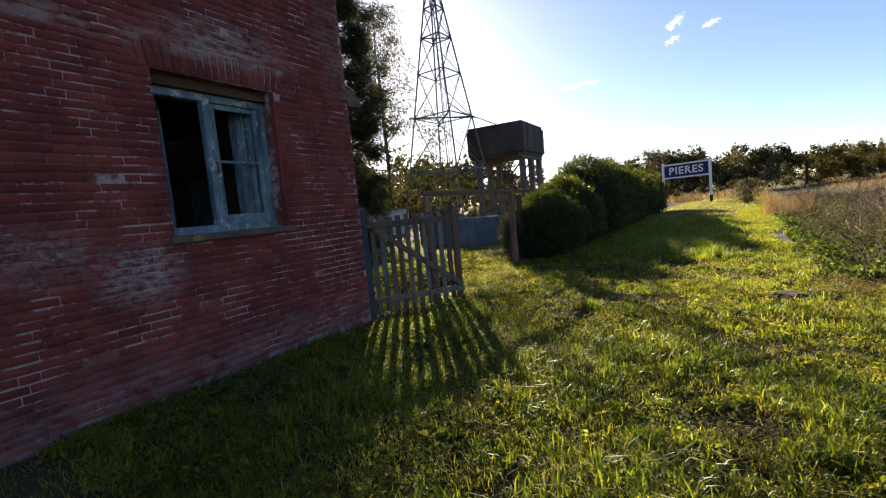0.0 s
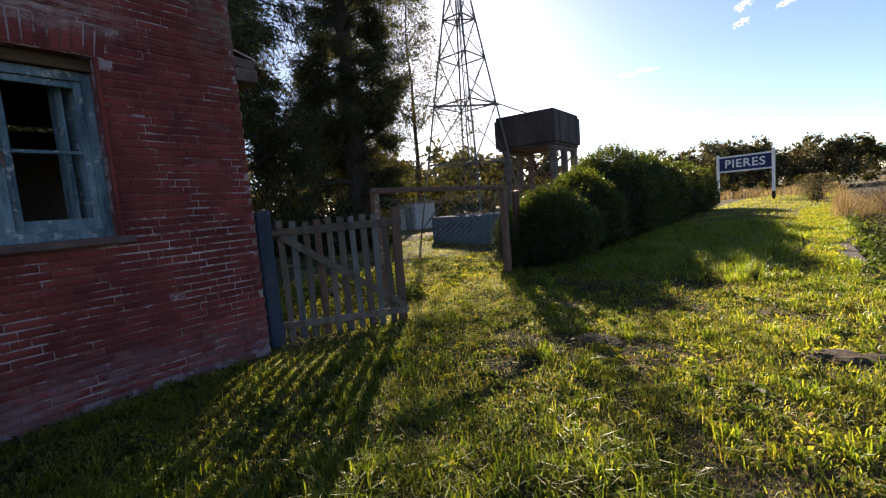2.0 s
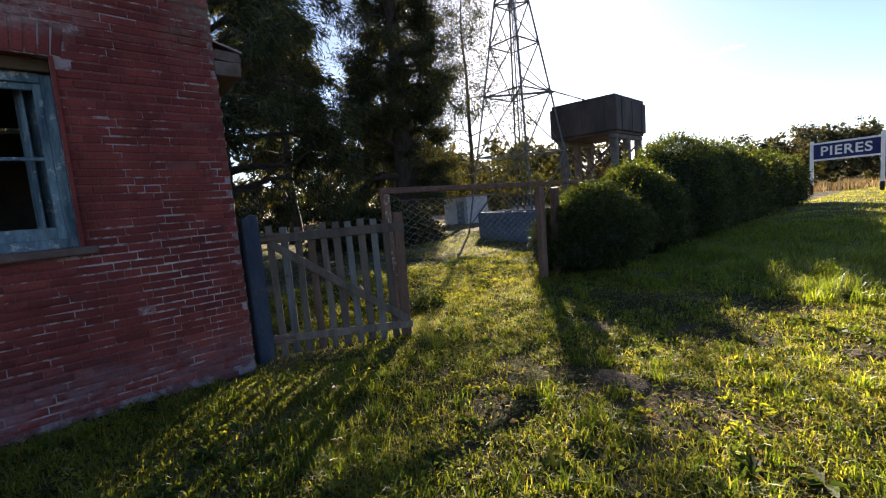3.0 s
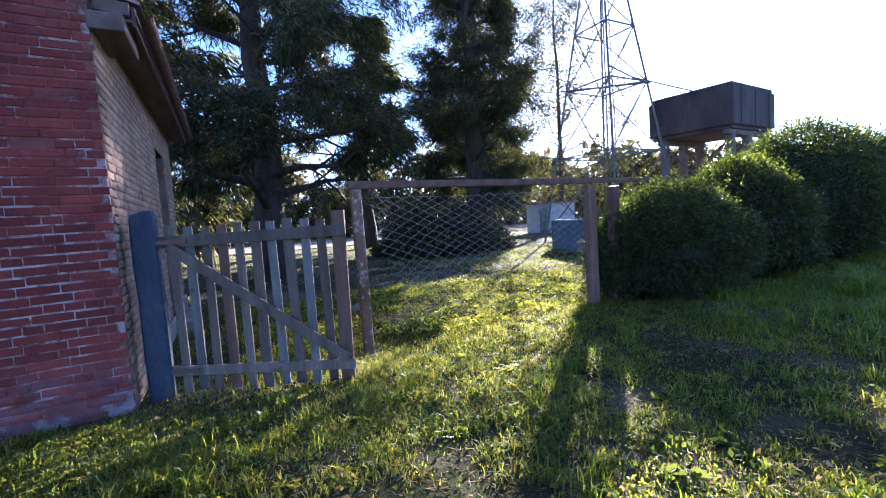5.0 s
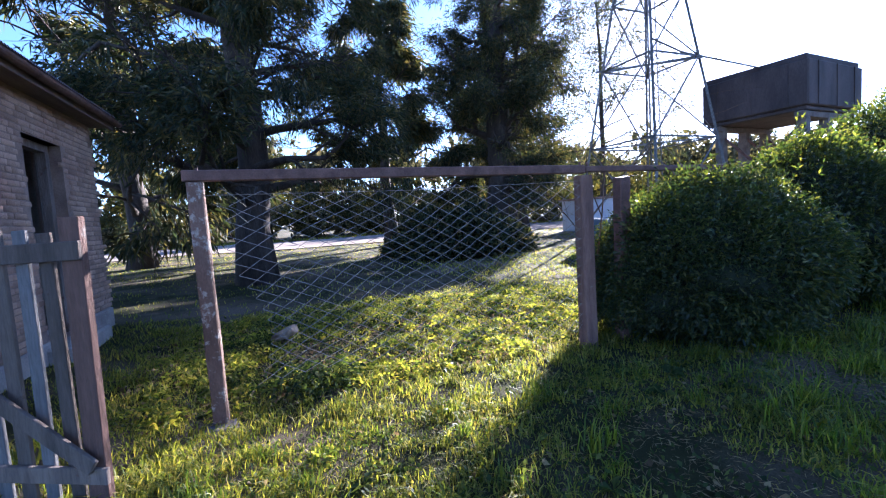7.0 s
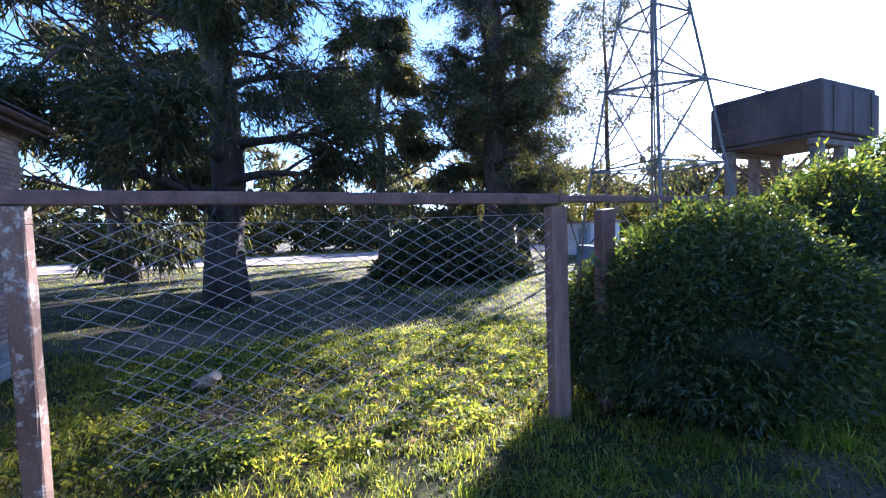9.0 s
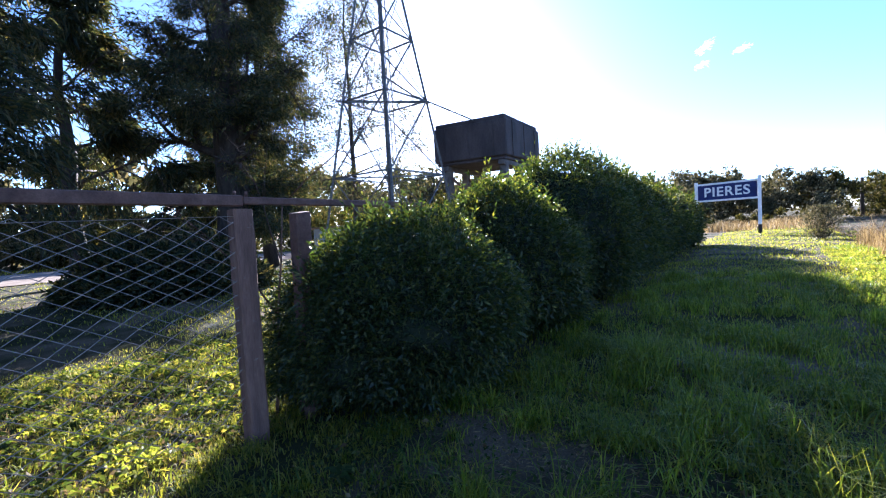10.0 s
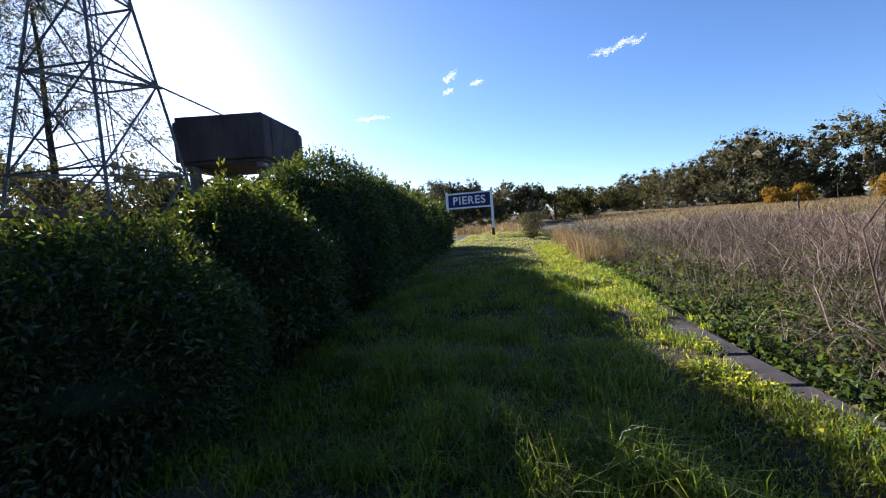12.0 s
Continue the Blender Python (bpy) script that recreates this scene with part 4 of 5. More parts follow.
# ------------------------------------------------------------ trees in the yard
def limb(bm, tips, p, d, length, radius, depth, r, spread, lift, pieces=None):
    """A limb and its branches; the ends are gathered in tips, and in pieces, if given, each branch as a mesh of its own."""
    if pieces is not None:
        bm = bmesh.new()
        pieces.append(bm)
    pts, rad = [p], [radius]
    for k in range(4):
        d = (d + Vector((r.gauss(0, 0.12), r.gauss(0, 0.12), r.gauss(0, 0.08) + lift))).normalized()
        p = p + d * length / 4
        pts.append(p)
        rad.append(radius * (1 - 0.16 * (k + 1)))
    tube(bm, pts, rad, 8 if depth > 1 else 4)
    tips.append((p, d))
    if depth < 2:
        tips.append((pts[2], d))
        tips.append((pts[3], d))
    if depth > 0:
        for k in range(4 if depth > 1 else 5):
            q = pts[2 + k % 3]
            a = r.uniform(0, 2 * math.pi)
            o = d.orthogonal().normalized()
            o = (Matrix.Rotation(a, 3, d) @ o)
            limb(bm, tips, q, (d + o * spread).normalized(), length * r.uniform(0.5, 0.72), radius * 0.42, depth - 1, r, spread, lift, pieces)


def tree(x, y, height, trunk_r, first, crown_r, limbs, leaves, label, seed, droop, length=0.4, narrow=0.1, flat=1.0, gaps=0.45, loose=1.0):
    z0 = float(ground_z(x, y)) - 0.2
    ob = root("tree", (x, y, z0), label, "tree", "trees in the yard")
    r = random.Random(seed)
    g = np.random.default_rng(seed)
    bm, tips = bmesh.new(), []
    pts = [Vector((x + 0.12 * math.sin(k * 1.3 + seed), y + 0.12 * math.cos(k * 1.7 + seed), z0 + height * k / 10)) for k in range(11)]
    rad = [trunk_r * (1.25 if k == 0 else 1.0) * (1 - 0.088 * k) for k in range(11)]
    tube(bm, pts, rad, 12)
    part("trunk", bm, M_BARK, ob)
    for k in range(limbs):
        bm = bmesh.new()
        f = first + (0.97 - first) * (k + 0.5) / limbs
        a = k * 2.4 + r.uniform(-0.3, 0.3)
        p = pts[0].lerp(pts[10], f)
        reach = crown_r * (1.0 - 0.75 * max(0.0, (f - 0.35) / 0.65)) * r.uniform(0.6, 1.3)
        limb(bm, tips, p, Vector((math.cos(a), math.sin(a), 0.35 * flat)), reach * 0.62, trunk_r * 0.34 * (1.05 - f), 2, r, 0.75, -0.03)
        part("limb", bm, M_BARK, ob)
    tp, tdirs = np.array([t[0][:] for t in tips]), np.array([t[1][:] for t in tips])
    hole = np.sin(1.25 * tp[:, 0] + 0.6 * tp[:, 2] + seed) * np.sin(1.15 * tp[:, 1] - 0.5 * tp[:, 2]) + 0.6 * np.sin(2.1 * tp[:, 2] + 0.9 * tp[:, 0])
    pickt = (g.uniform(0, 1, len(tp)) < 0.6) & (hole < gaps)
    tp, tdirs = tp[pickt], tdirs[pickt]
    per = max(1, leaves // len(tp))
    base = np.repeat(tp, per, 0) + g.normal(size=(len(tp) * per, 3)) * g.uniform(0.45, 1.2, (len(tp), 1)).repeat(per, 0) * np.array([0.3, 0.3, 0.2]) * loose
    way = np.repeat(tdirs, per, 0) * 0.8 + g.normal(size=base.shape) * 0.7 + np.array([0, 0, -droop])
    keep = base[:, 2] > 0.8
    base, way = base[keep], way[keep]
    m = len(base)
    part("crown", leaf_mesh("crown", base, way, g.uniform(0.5, 1.2, m) * length, g.uniform(0.7, 1.3, m) * length * narrow, 0.1, droop * 0.5), M_NEEDLE, ob)
    return ob


tree(-13.6, 7.9, 17, 0.5, 0.13, 4.4, 46, 120000, "massive spreading dark pine with drooping foliage", 21, 0.45, 0.24, 0.14, 1.0, 0.28, 1.05)
tree(-17.6, 17.9, 18, 0.75, 0.14, 3.5, 46, 135000, "tall dense dark conifer with twisted limbs", 22, 0.3, 0.24, 0.15, 1.0, 0.62, 1.0)
tree(-23.6, 22.6, 17, 0.35, 0.2, 3.3, 20, 22000, "thin feathery tree behind the windmill tower", 26, 0.6, 0.3, 0.12, 1.0, 0.4, 1.7)
tree(-26.6, 31.6, 21, 0.24, 0.14, 5.6, 44, 19000, "tall feathery eucalyptus behind the windmill tower", 27, 0.5, 0.36, 0.13, 1.0, 0.7, 1.9)
tree(-22.0, 3.0, 15, 0.5, 0.14, 6.0, 22, 22000, "dark pine shading the far yard", 23, 0.6, 0.6, 0.13, 1.0, 0.1)
tree(-25.0, 14.5, 14, 0.4, 0.3, 4.8, 18, 30000, "thin pine beyond the shaded yard", 24, 0.6, 0.5, 0.13, 1.0, 0.1)
tree(-27.5, 23.5, 15, 0.4, 0.2, 4.6, 20, 34000, "dark pine behind the twisted conifer", 28, 0.5, 0.5, 0.14, 1.0, 0.1)
tree(-27.7, 1.8, 3.4, 0.06, 0.3, 1.5, 8, 2400, "small leaning sapling beside the dirt road", 33, 0.3, 0.22, 0.2)
tree(-30.4, 3.4, 3.0, 0.06, 0.3, 1.4, 8, 2200, "small leaning sapling beside the dirt road", 34, 0.3, 0.22, 0.2)

d, rad = lumpy(16000, 31)
d[:, 2] = np.abs(d[:, 2])
p = np.stack([-16.8 + d[:, 0] * 3.2 * rad, 15.2 + d[:, 1] * 2.7 * rad, -0.15 + d[:, 2] * 1.6 * rad * (1 + 0.35 * np.sin(5 * d[:, 0] + 1) * np.sin(6 * d[:, 1]))], 1)
mound = root("brush_heap", (-16.8, 15.4, -0.2), "dark overgrown heap of brush under the conifer", "brush heap")
part("foliage", leaf_mesh("foliage", p, d + rng.normal(size=d.shape), 0.22, 0.09), M_NEEDLE, mound)
# low solid core under the leaves, coloured near-black in place of shade
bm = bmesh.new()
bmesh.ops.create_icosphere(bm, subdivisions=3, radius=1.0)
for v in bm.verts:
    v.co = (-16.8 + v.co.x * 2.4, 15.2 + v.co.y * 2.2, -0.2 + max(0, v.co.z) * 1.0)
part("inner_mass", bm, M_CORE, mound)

# ------------------------------------------------------------ scrub and woods in the distance
def clumps(name, centres, radii, per, leaf, material, label, category, flat=0.8, fine=1.0):
    """Uneven crowns of many leaf clusters."""
    per, leaf = int(per * 0.34 * fine), leaf * 1.5 / fine ** 0.6
    centres, radii = np.asarray(centres, float), np.asarray(radii, float)
    n = len(centres)
    sub = 14
    off = unit(rng.normal(size=(n * sub, 3))) * rng.uniform(0.3, 1.05, (n * sub, 1))
    cc = np.repeat(centres, sub, 0) + off * np.repeat(radii, sub)[:, None] * np.array([1, 1, flat])
    rr = np.repeat(radii, sub) * rng.uniform(0.18, 0.42, n * sub)
    dd = unit(rng.normal(size=(n * sub * per, 3)))
    base = np.repeat(cc, per, 0) + dd * np.repeat(rr, per)[:, None] * rng.uniform(0.6, 1.05, (n * sub * per, 1))
    size = np.repeat(np.clip(rr, 0.3, 3), per) * leaf
    inner = unit(rng.normal(size=(n * sub * 5, 3)))
    base = np.concatenate([base, np.repeat(cc, 5, 0) - inner * np.repeat(rr, 5)[:, None] * 0.5])
    dd = np.concatenate([dd, inner * 3])
    size = np.concatenate([size, np.repeat(rr, 5) * 1.25])
    return stuff(name, leaf_mesh(name, base, dd + 0.8 * rng.normal(size=dd.shape), size, size * 0.55, 0.2), material, label, category)


def row(n, p0, p1, wide, h0, h1, low=0.3):
    """Centres and radii of crowns along a belt from p0 to p1, whose height goes from h0 to h1."""
    f = np.sort(rng.uniform(0, 1, n))
    c = np.array(p0)[None] * (1 - f)[:, None] + np.array(p1)[None] * f[:, None] + rng.normal(size=(n, 2)) * wide
    h = (h0 + (h1 - h0) * f) * rng.uniform(0.75, 1.15, n)
    lvl = low * 0.5 + (0.8 - low * 0.5) * rng.uniform(0, 1, n) ** 0.8
    return np.stack([c[:, 0], c[:, 1], h * lvl], 1), h * rng.uniform(0.18, 0.3, n)


c, r_ = row(230, (130, 60), (63, 140), 6, 20, 19, 0.05)
clumps("far_wood", c, r_, 75, 0.27, M_FOREST, "dark eucalyptus wood on the far side of the field", "wood", 0.8, 1.6)
c, r_ = row(170, (66, 138), (50, 225), 7, 19, 14, 0.05)
clumps("far_wood", c, r_, 65, 0.29, M_FOREST, "dark eucalyptus wood closing the field", "wood", 0.8, 1.6)
c, r_ = row(190, (52, 225), (-70, 235), 8, 13, 12, 0.05)
clumps("far_wood", c, r_, 40, 0.5, M_FOREST, "low dark line of trees at the end of the platform", "wood", 0.8, 1.6)
for n_, p0_, p1_, h_ in ((110, (130, 60), (63, 140), 9), (90, (66, 138), (50, 225), 9), (90, (52, 225), (-70, 235), 7)):
    c, r_ = row(n_, p0_, p1_, 4, h_, h_, 0.0)
    clumps("far_wood", c, r_, 40, 0.32, M_FOREST, "dense understorey along the foot of the wood", "wood")
c, r_ = row(90, (26, 114), (0, 96), 3.5, 6.5, 7, 0.02)
clumps("scrub", c, r_, 60, 0.45, M_OLIVE, "olive and brown scrub behind the station sign", "scrub")
c, r_ = row(70, (0, 94), (-22, 84), 3, 9.2, 8.5, 0.03)
clumps("scrub", c, r_, 70, 0.45, M_FOREST, "dark green trees behind the station sign", "scrub")
c, r_ = row(20, (3, 60), (-14, 56), 1.2, 1.6, 1.6, 0.05)
clumps("scrub", c, r_, 50, 0.35, M_OLIVE, "low green bushes behind the station sign", "scrub")
c, r_ = row(320, (-52, -70), (-50, 75), 1.8, 5.4, 6, 0.0)
clumps("scrub", c, r_, 46, 0.55, M_OLIVE, "sunlit olive scrub along the dirt road", "scrub")
c, r_ = row(230, (-66, -80), (-56, 120), 4, 12, 13, 0.0)
clumps("far_wood", c, r_, 46, 0.66, M_FOREST, "dark trees beyond the dirt road", "wood")
c, r_ = row(130, (-42, 34), (-10, 64), 2.5, 4.6, 5, 0.02)
clumps("scrub", c, r_, 44, 0.42, M_OLIVE, "scrubby trees and reeds behind the tank", "scrub")
c, r_ = row(220, (-48, -60), (-46.5, 70), 0.9, 3.4, 3.6, 0.0)
clumps("scrub", c, r_, 44, 0.5, M_FOREST, "dark bushes along the far side of the road", "scrub")
for x, y in ((52.0, 106.5), (55.6, 104.5), (64.0, 96.0)):
    c, r_ = row(12, (x - 1.1, y), (x + 1.1, y), 0.4, 4.2, 4.2, 0.0)
    tagged(clumps("autumn_tree", c, r_ * 1.5, 80, 0.3, M_YELLOW, "yellow autumn tree before the dark wood", "tree"), group="autumn trees")

# small fair-weather clouds, far off
M_CLOUD, ct, cp, co = nodes_of("cloud_white")
cp.inputs["Base Color"].default_value, cp.inputs["Roughness"].default_value = (0.9, 0.9, 0.92, 1), 1.0
cn = noise_node(ct, 0.02, 4.0)
veil = ct.nodes.new("ShaderNodeMixShader")
ct.links.new(ramp_node(ct, cn.outputs["Fac"], ((0.3, (0.03,) * 3), (0.75, (0.22,) * 3))).outputs[0], veil.inputs[0])
ct.links.new(ct.nodes.new("ShaderNodeBsdfTransparent").outputs[0], veil.inputs[1])
haze = ct.nodes.new("ShaderNodeBsdfTranslucent")
ct.links.new(haze.outputs[0], veil.inputs[2])
ct.links.new(veil.outputs[0], co.inputs["Surface"])


def cloud(way, wide, high, n, seed):
    """A wisp of many small overlapping veils."""
    g = np.random.default_rng(seed)
    c = np.array(way) * 2400
    side = unit(np.cross(np.array([way]), np.array([[0, 0, 1.0]])))[0]
    n *= 14
    knot = g.integers(0, 5, n)
    u = np.linspace(-0.8, 0.8, 5)[knot][:, None] + 0.22 * g.normal(size=(n, 1))
    p = c + side * wide * u + np.array([0, 0, 1.0]) * high * (0.3 * g.normal(size=(n, 1)) + 0.7 * u + 0.3 * np.sin(5 * u))
    stuff("cloud", leaf_mesh("cloud", p, side + 0.4 * g.normal(size=p.shape), g.uniform(6, 26, n), g.uniform(4, 12, n)), M_CLOUD, "small wispy white cloud high over the field", "cloud")


cloud((0.228, 0.921, 0.317), 100, 26, 30, 61)
cloud((-0.113, 0.946, 0.306), 28, 26, 12, 62)
cloud((-0.118, 0.953, 0.278), 22, 10, 8, 63)
cloud((-0.289, 0.929, 0.233), 70, 8, 15, 64)
cloud((-0.056, 0.955, 0.29), 26, 9, 7, 65)

# ------------------------------------------------------------ grass
def cut(p):
    """Leaves out what would stand inside the building."""
    return p[~((p[:, 0] < FX + 0.02 - (p[:, 1] - 3.9) * math.tan(SKEW)) & (p[:, 1] < SY + 0.02) & (p[:, 0] > END_X))]


BARE = ((-0.9, 7.7, 0.6, 0.32), (-0.5, 7.85, 0.4, 0.2), (-1.46, 7.5, 0.5, 0.3), (-1.75, 6.95, 0.55, 0.35), (-0.53, 9.5, 0.5, 0.25), (-0.17, 7.4, 0.35, 0.22),
        (-1.17, 6.85, 0.5, 0.25), (0.1, 7.8, 0.3, 0.2), (0.56, 9.5, 0.35, 0.2), (-1.8, 9.05, 0.4, 0.3), (-1.8, 10.35, 0.9, 0.5), (-2.6, 10.6, 0.6, 0.4),
        (-5.9, 8.7, 0.7, 0.5), (-4.6, 8.7, 0.4, 0.35), (-5.6, 10.3, 0.7, 0.4), (-6.6, 9.6, 0.6, 0.5), (1.0, 8.2, 0.4, 0.22), (0.6, 4.6, 0.35, 0.22), (1.9, 5.6, 0.45, 0.28), (-2.0, 12.2, 1.1, 0.5), (-0.6, 10.9, 0.7, 0.4))


def on_stone(p):
    """What would grow out of the bare edge stones; here and there the grass creeps over them."""
    over = 0.5 + 0.5 * np.sin(2.9 * p[:, 1] + 0.7)
    return (np.abs(p[:, 0] - edge_x(p[:, 1]) - 0.04 - 0.06 * over) < 0.14 - 0.09 * over) & (p[:, 1] > 11.1) & (p[:, 1] < 16.4)


def worn(p):
    """Thins the grass where the ground is trodden bare."""
    keep = np.ones(len(p), bool)
    for x, y, a, b in BARE:
        d = np.hypot((p[:, 0] - x) / a, (p[:, 1] - y) / b) + 0.25 * np.sin(9 * p[:, 0]) * np.sin(8 * p[:, 1])
        keep &= rng.uniform(0, 1, len(p)) < 0.12 + 0.88 * smooth(0.7, 1.25, d)
    return p[keep & ~on_stone(p)]


def lawn(name, n, area, h, w, patchy, seed, material, label, lean=0.95):
    p = worn(cut(scatter(n, *area, patchy, seed)))
    m = len(p)
    hh = rng.uniform(0.5, 1.3, m) * h * (0.75 + 0.5 * (np.sin(1.3 * p[:, 0] + seed) * np.sin(1.7 * p[:, 1]) > 0.1))
    return stuff(name, blade_mesh(name, p, hh, rng.uniform(0.7, 1.3, m) * w, rng.uniform(0.1, 1.0, m) * lean * 1.6), material, label, "grass")


lawn("lawn_grass", 120000, (-3.66, 3.2, 1.5, 14.0), 0.042, 0.006, 0.6, 1, M_GRASS, "short backlit lawn grass over the platform")
lawn("lawn_grass", 38000, (-9.0, -3.66, 5.5, 15.0), 0.05, 0.0075, 0.7, 2, M_GRASS, "yellow-green grass behind the wire fence")
lawn("lawn_grass", 28000, (-4.2, 1.3, 14.0, 26.0), 0.07, 0.012, 0.3, 3, M_GRASS, "short lawn grass along the hedge")
lawn("lawn_grass", 20000, (-4.6, 1.6, 26.0, 60.0), 0.09, 0.022, 0.1, 4, M_GRASS, "short lawn grass towards the station sign")
lawn("lawn_grass", 30000, (-29.5, -9.0, -5.0, 34.0), 0.07, 0.016, 0.3, 5, M_GRASS, "thin grass in the shaded yard")
lawn("lawn_grass", 24000, (-15.0, -5.2, 12.5, 25.0), 0.075, 0.012, 0.3, 7, M_GRASS, "yellow-green grass round the trough")
lawn("lawn_grass", 9000, (-49.5, -44.0, -20.0, 60.0), 0.2, 0.06, 0.2, 6, M_GRASS, "sunlit grass verge beyond the dirt road")


def litter():
    """Cut straw and dead leaves gathered on the trodden spots."""
    p = np.concatenate([np.stack([x + a * 0.75 * rng.normal(size=n) * 0.7, y + b * 0.75 * rng.normal(size=n) * 0.7, np.zeros(n)], 1)
                        for x, y, a, b in BARE for n in (int(1300 * a * b),)])
    p[:, 2] = ground_z(p[:, 0], p[:, 1]) + rng.uniform(0.004, 0.03, len(p))
    w = rng.normal(size=p.shape)
    w[:, 2] *= 0.2
    n = len(p)
    return stuff("straw", leaf_mesh("straw", p, w, rng.uniform(0.025, 0.08, n), rng.uniform(0.003, 0.009, n), 0.3), M_DRYGRASS, "dead straw matted on the trodden spots", "straw")


litter()


def tufts(name, n, area, blades, h, w, spread, material, label, lean=0.8, patchy=0.0):
    c = worn(cut(scatter(n, *area, patchy, 5)))
    p = np.repeat(c, blades, 0)
    p[:, :2] += rng.normal(size=(len(p), 2)) * spread
    p = p[~on_stone(p)]
    p[:, 2] = ground_z(p[:, 0], p[:, 1])
    hh = rng.uniform(0.45, 1.2, len(p)) * h * (0.8 + 0.35 * np.sin(2.7 * p[:, 0] + 1) * np.sin(2.3 * p[:, 1]))
    return stuff(name, blade_mesh(name, p, hh, w, rng.uniform(0.1, 1.1, len(p)) * lean), material, label, "grass")


tufts("grass_tufts", 3400, (-3.6, 2.9, 2.2, 9), 46, 0.095, 0.0085, 0.05, M_GRASS, "matted clumps of lush backlit lawn grass", 1.5, 0.5)
tufts("grass_tufts", 1100, (-3.6, 2.9, 9, 14), 46, 0.095, 0.009, 0.055, M_GRASS, "matted clumps of lawn grass nearer the hedge", 1.5, 0.5)
tufts("grass_tufts", 420, (-3.5, 2.6, 2.2, 13), 40, 0.17, 0.009, 0.045, M_LONGGRASS, "taller lush tufts in the lawn", 1.2)
tufts("grass_tufts", 330, (-3.4, 0.4, 11.2, 22), 70, 0.24, 0.010, 0.09, M_LONGGRASS, "long arching grass in the hedge's shade", 1.3)
tufts("grass_tufts", 130, (-2.6, 0.2, 11.6, 14.8), 60, 0.33, 0.008, 0.07, M_LONGGRASS, "long dark grass arching in the deep shade", 1.5)
tufts("grass_tufts", 5, (-0.25, 0.1, 12.55, 12.85), 110, 0.52, 0.008, 0.09, M_LONGGRASS, "long arching tussock beside the platform edge", 1.5)
tufts("grass_tufts", 700, (-2.4, 3.0, 2.3, 6.0), 30, 0.15, 0.0095, 0.05, M_LONGGRASS, "broad lush tufts in the thick of the lawn", 1.4, 0.6)
tufts("grass_tufts", 1080, (-8.2, -3.5, 6.6, 12.6), 44, 0.11, 0.0095, 0.07, M_GRASS, "lush yellow-green clumps under the wire fence", 1.5, 0.4)
tufts("grass_tufts", 22, (1.1, 1.5, 11.5, 16.5), 36, 0.12, 0.010, 0.05, M_LONGGRASS, "small tufts sprouting between the edge stones")
tufts("grass_tufts", 60, (0.75, 1.2, 11, 17.5), 60, 0.13, 0.009, 0.08, M_LONGGRASS, "grass tufts crowding the platform edge", 1.2)
tufts("grass_tufts", 170, (0.2, 1.5, 17.3, 32), 70, 0.12, 0.011, 0.14, M_LONGGRASS, "sunlit grass growing over the platform edge", 1.2)


def fallen(n, area):
    p = scatter(n, *area)
    p[:, 2] += 0.035
    w = rng.normal(size=p.shape)
    w[:, 2] *= 0.2
    return leaf_mesh("fallen_leaves", p, w, rng.uniform(0.03, 0.07, n), rng.uniform(0.02, 0.045, n))


stuff("fallen_leaves", fallen(2600, (-8.2, -4.3, 6.8, 12.5)), M_DRYGRASS, "brown leaf litter behind the wire fence", "leaves")
stuff("fallen_leaves", fallen(1500, (-3.6, 2.4, 2, 14)), M_DRYGRASS, "scattered pale dry leaves on the lawn", "leaves")

# ------------------------------------------------------------ overgrown trackbed and field
def stems(name, n, area, h, w, material, label, lean=1.0, bend=4):
    """Bent, forking dry stems as thin three-sided canes."""
    x, y = rng.uniform(area[0], area[1], n), rng.uniform(area[2], area[3], n)
    clump = np.sin(0.9 * x + 0.7 * y) * np.sin(0.8 * y - 0.6 * x)
    keep = rng.uniform(-1, 1, n) < clump + 0.55
    x, y = x[keep], y[keep]
    n = len(x)
    p = np.stack([x, y, ground_z(x, y)], 1)
    d = rng.normal(size=(n, 3)) * 0.45 * lean + np.array([0, 0, 1.0])
    hh = rng.uniform(0.45, 1.1, n)[:, None] * h
    rings, q = [], p
    for k in range(bend):
        wd = w * (1 - 0.7 * k / (bend - 1))
        rings.append(np.stack([q + np.array([wd, 0, 0]), q + np.array([-wd * 0.5, wd * 0.87, 0]), q + np.array([-wd * 0.5, -wd * 0.87, 0])], 1))
        d = unit(d + rng.normal(size=d.shape) * 0.38 * lean)
        q = q + d * hh / (bend - 1)
    v = np.stack(rings, 1).reshape(-1, 3)
    i = np.arange(n)[:, None] * 3 * bend
    f = []
    for k in range(bend - 1):
        for j in range(3):
            a, b = 3 * k + j, 3 * k + (j + 1) % 3
            f.append(i + np.array([[a, b, b + 3, a + 3]]))
    return stuff(name, fast_mesh(name, v, np.concatenate(f)), material, label, "brush")


def weeds(name, n, area, h, size, label, limit=None):
    x, y = rng.uniform(area[0], area[1], n), rng.uniform(area[2], area[3], n)
    hump = 0.55 + 0.45 * np.sin(1.4 * x + 0.9 * y) * np.sin(1.1 * y)
    p = np.stack([x, y, ground_z(x, y) + rng.uniform(0.05, 1, n) * h * hump], 1)
    way = rng.normal(size=p.shape) + np.array([0, 0, 0.3])
    return stuff(name, leaf_mesh(name, p, way, rng.uniform(0.6, 1.4, n) * size, rng.uniform(0.4, 0.75, n) * size, 0.15, 0.2), M_WEED, label, "weeds")


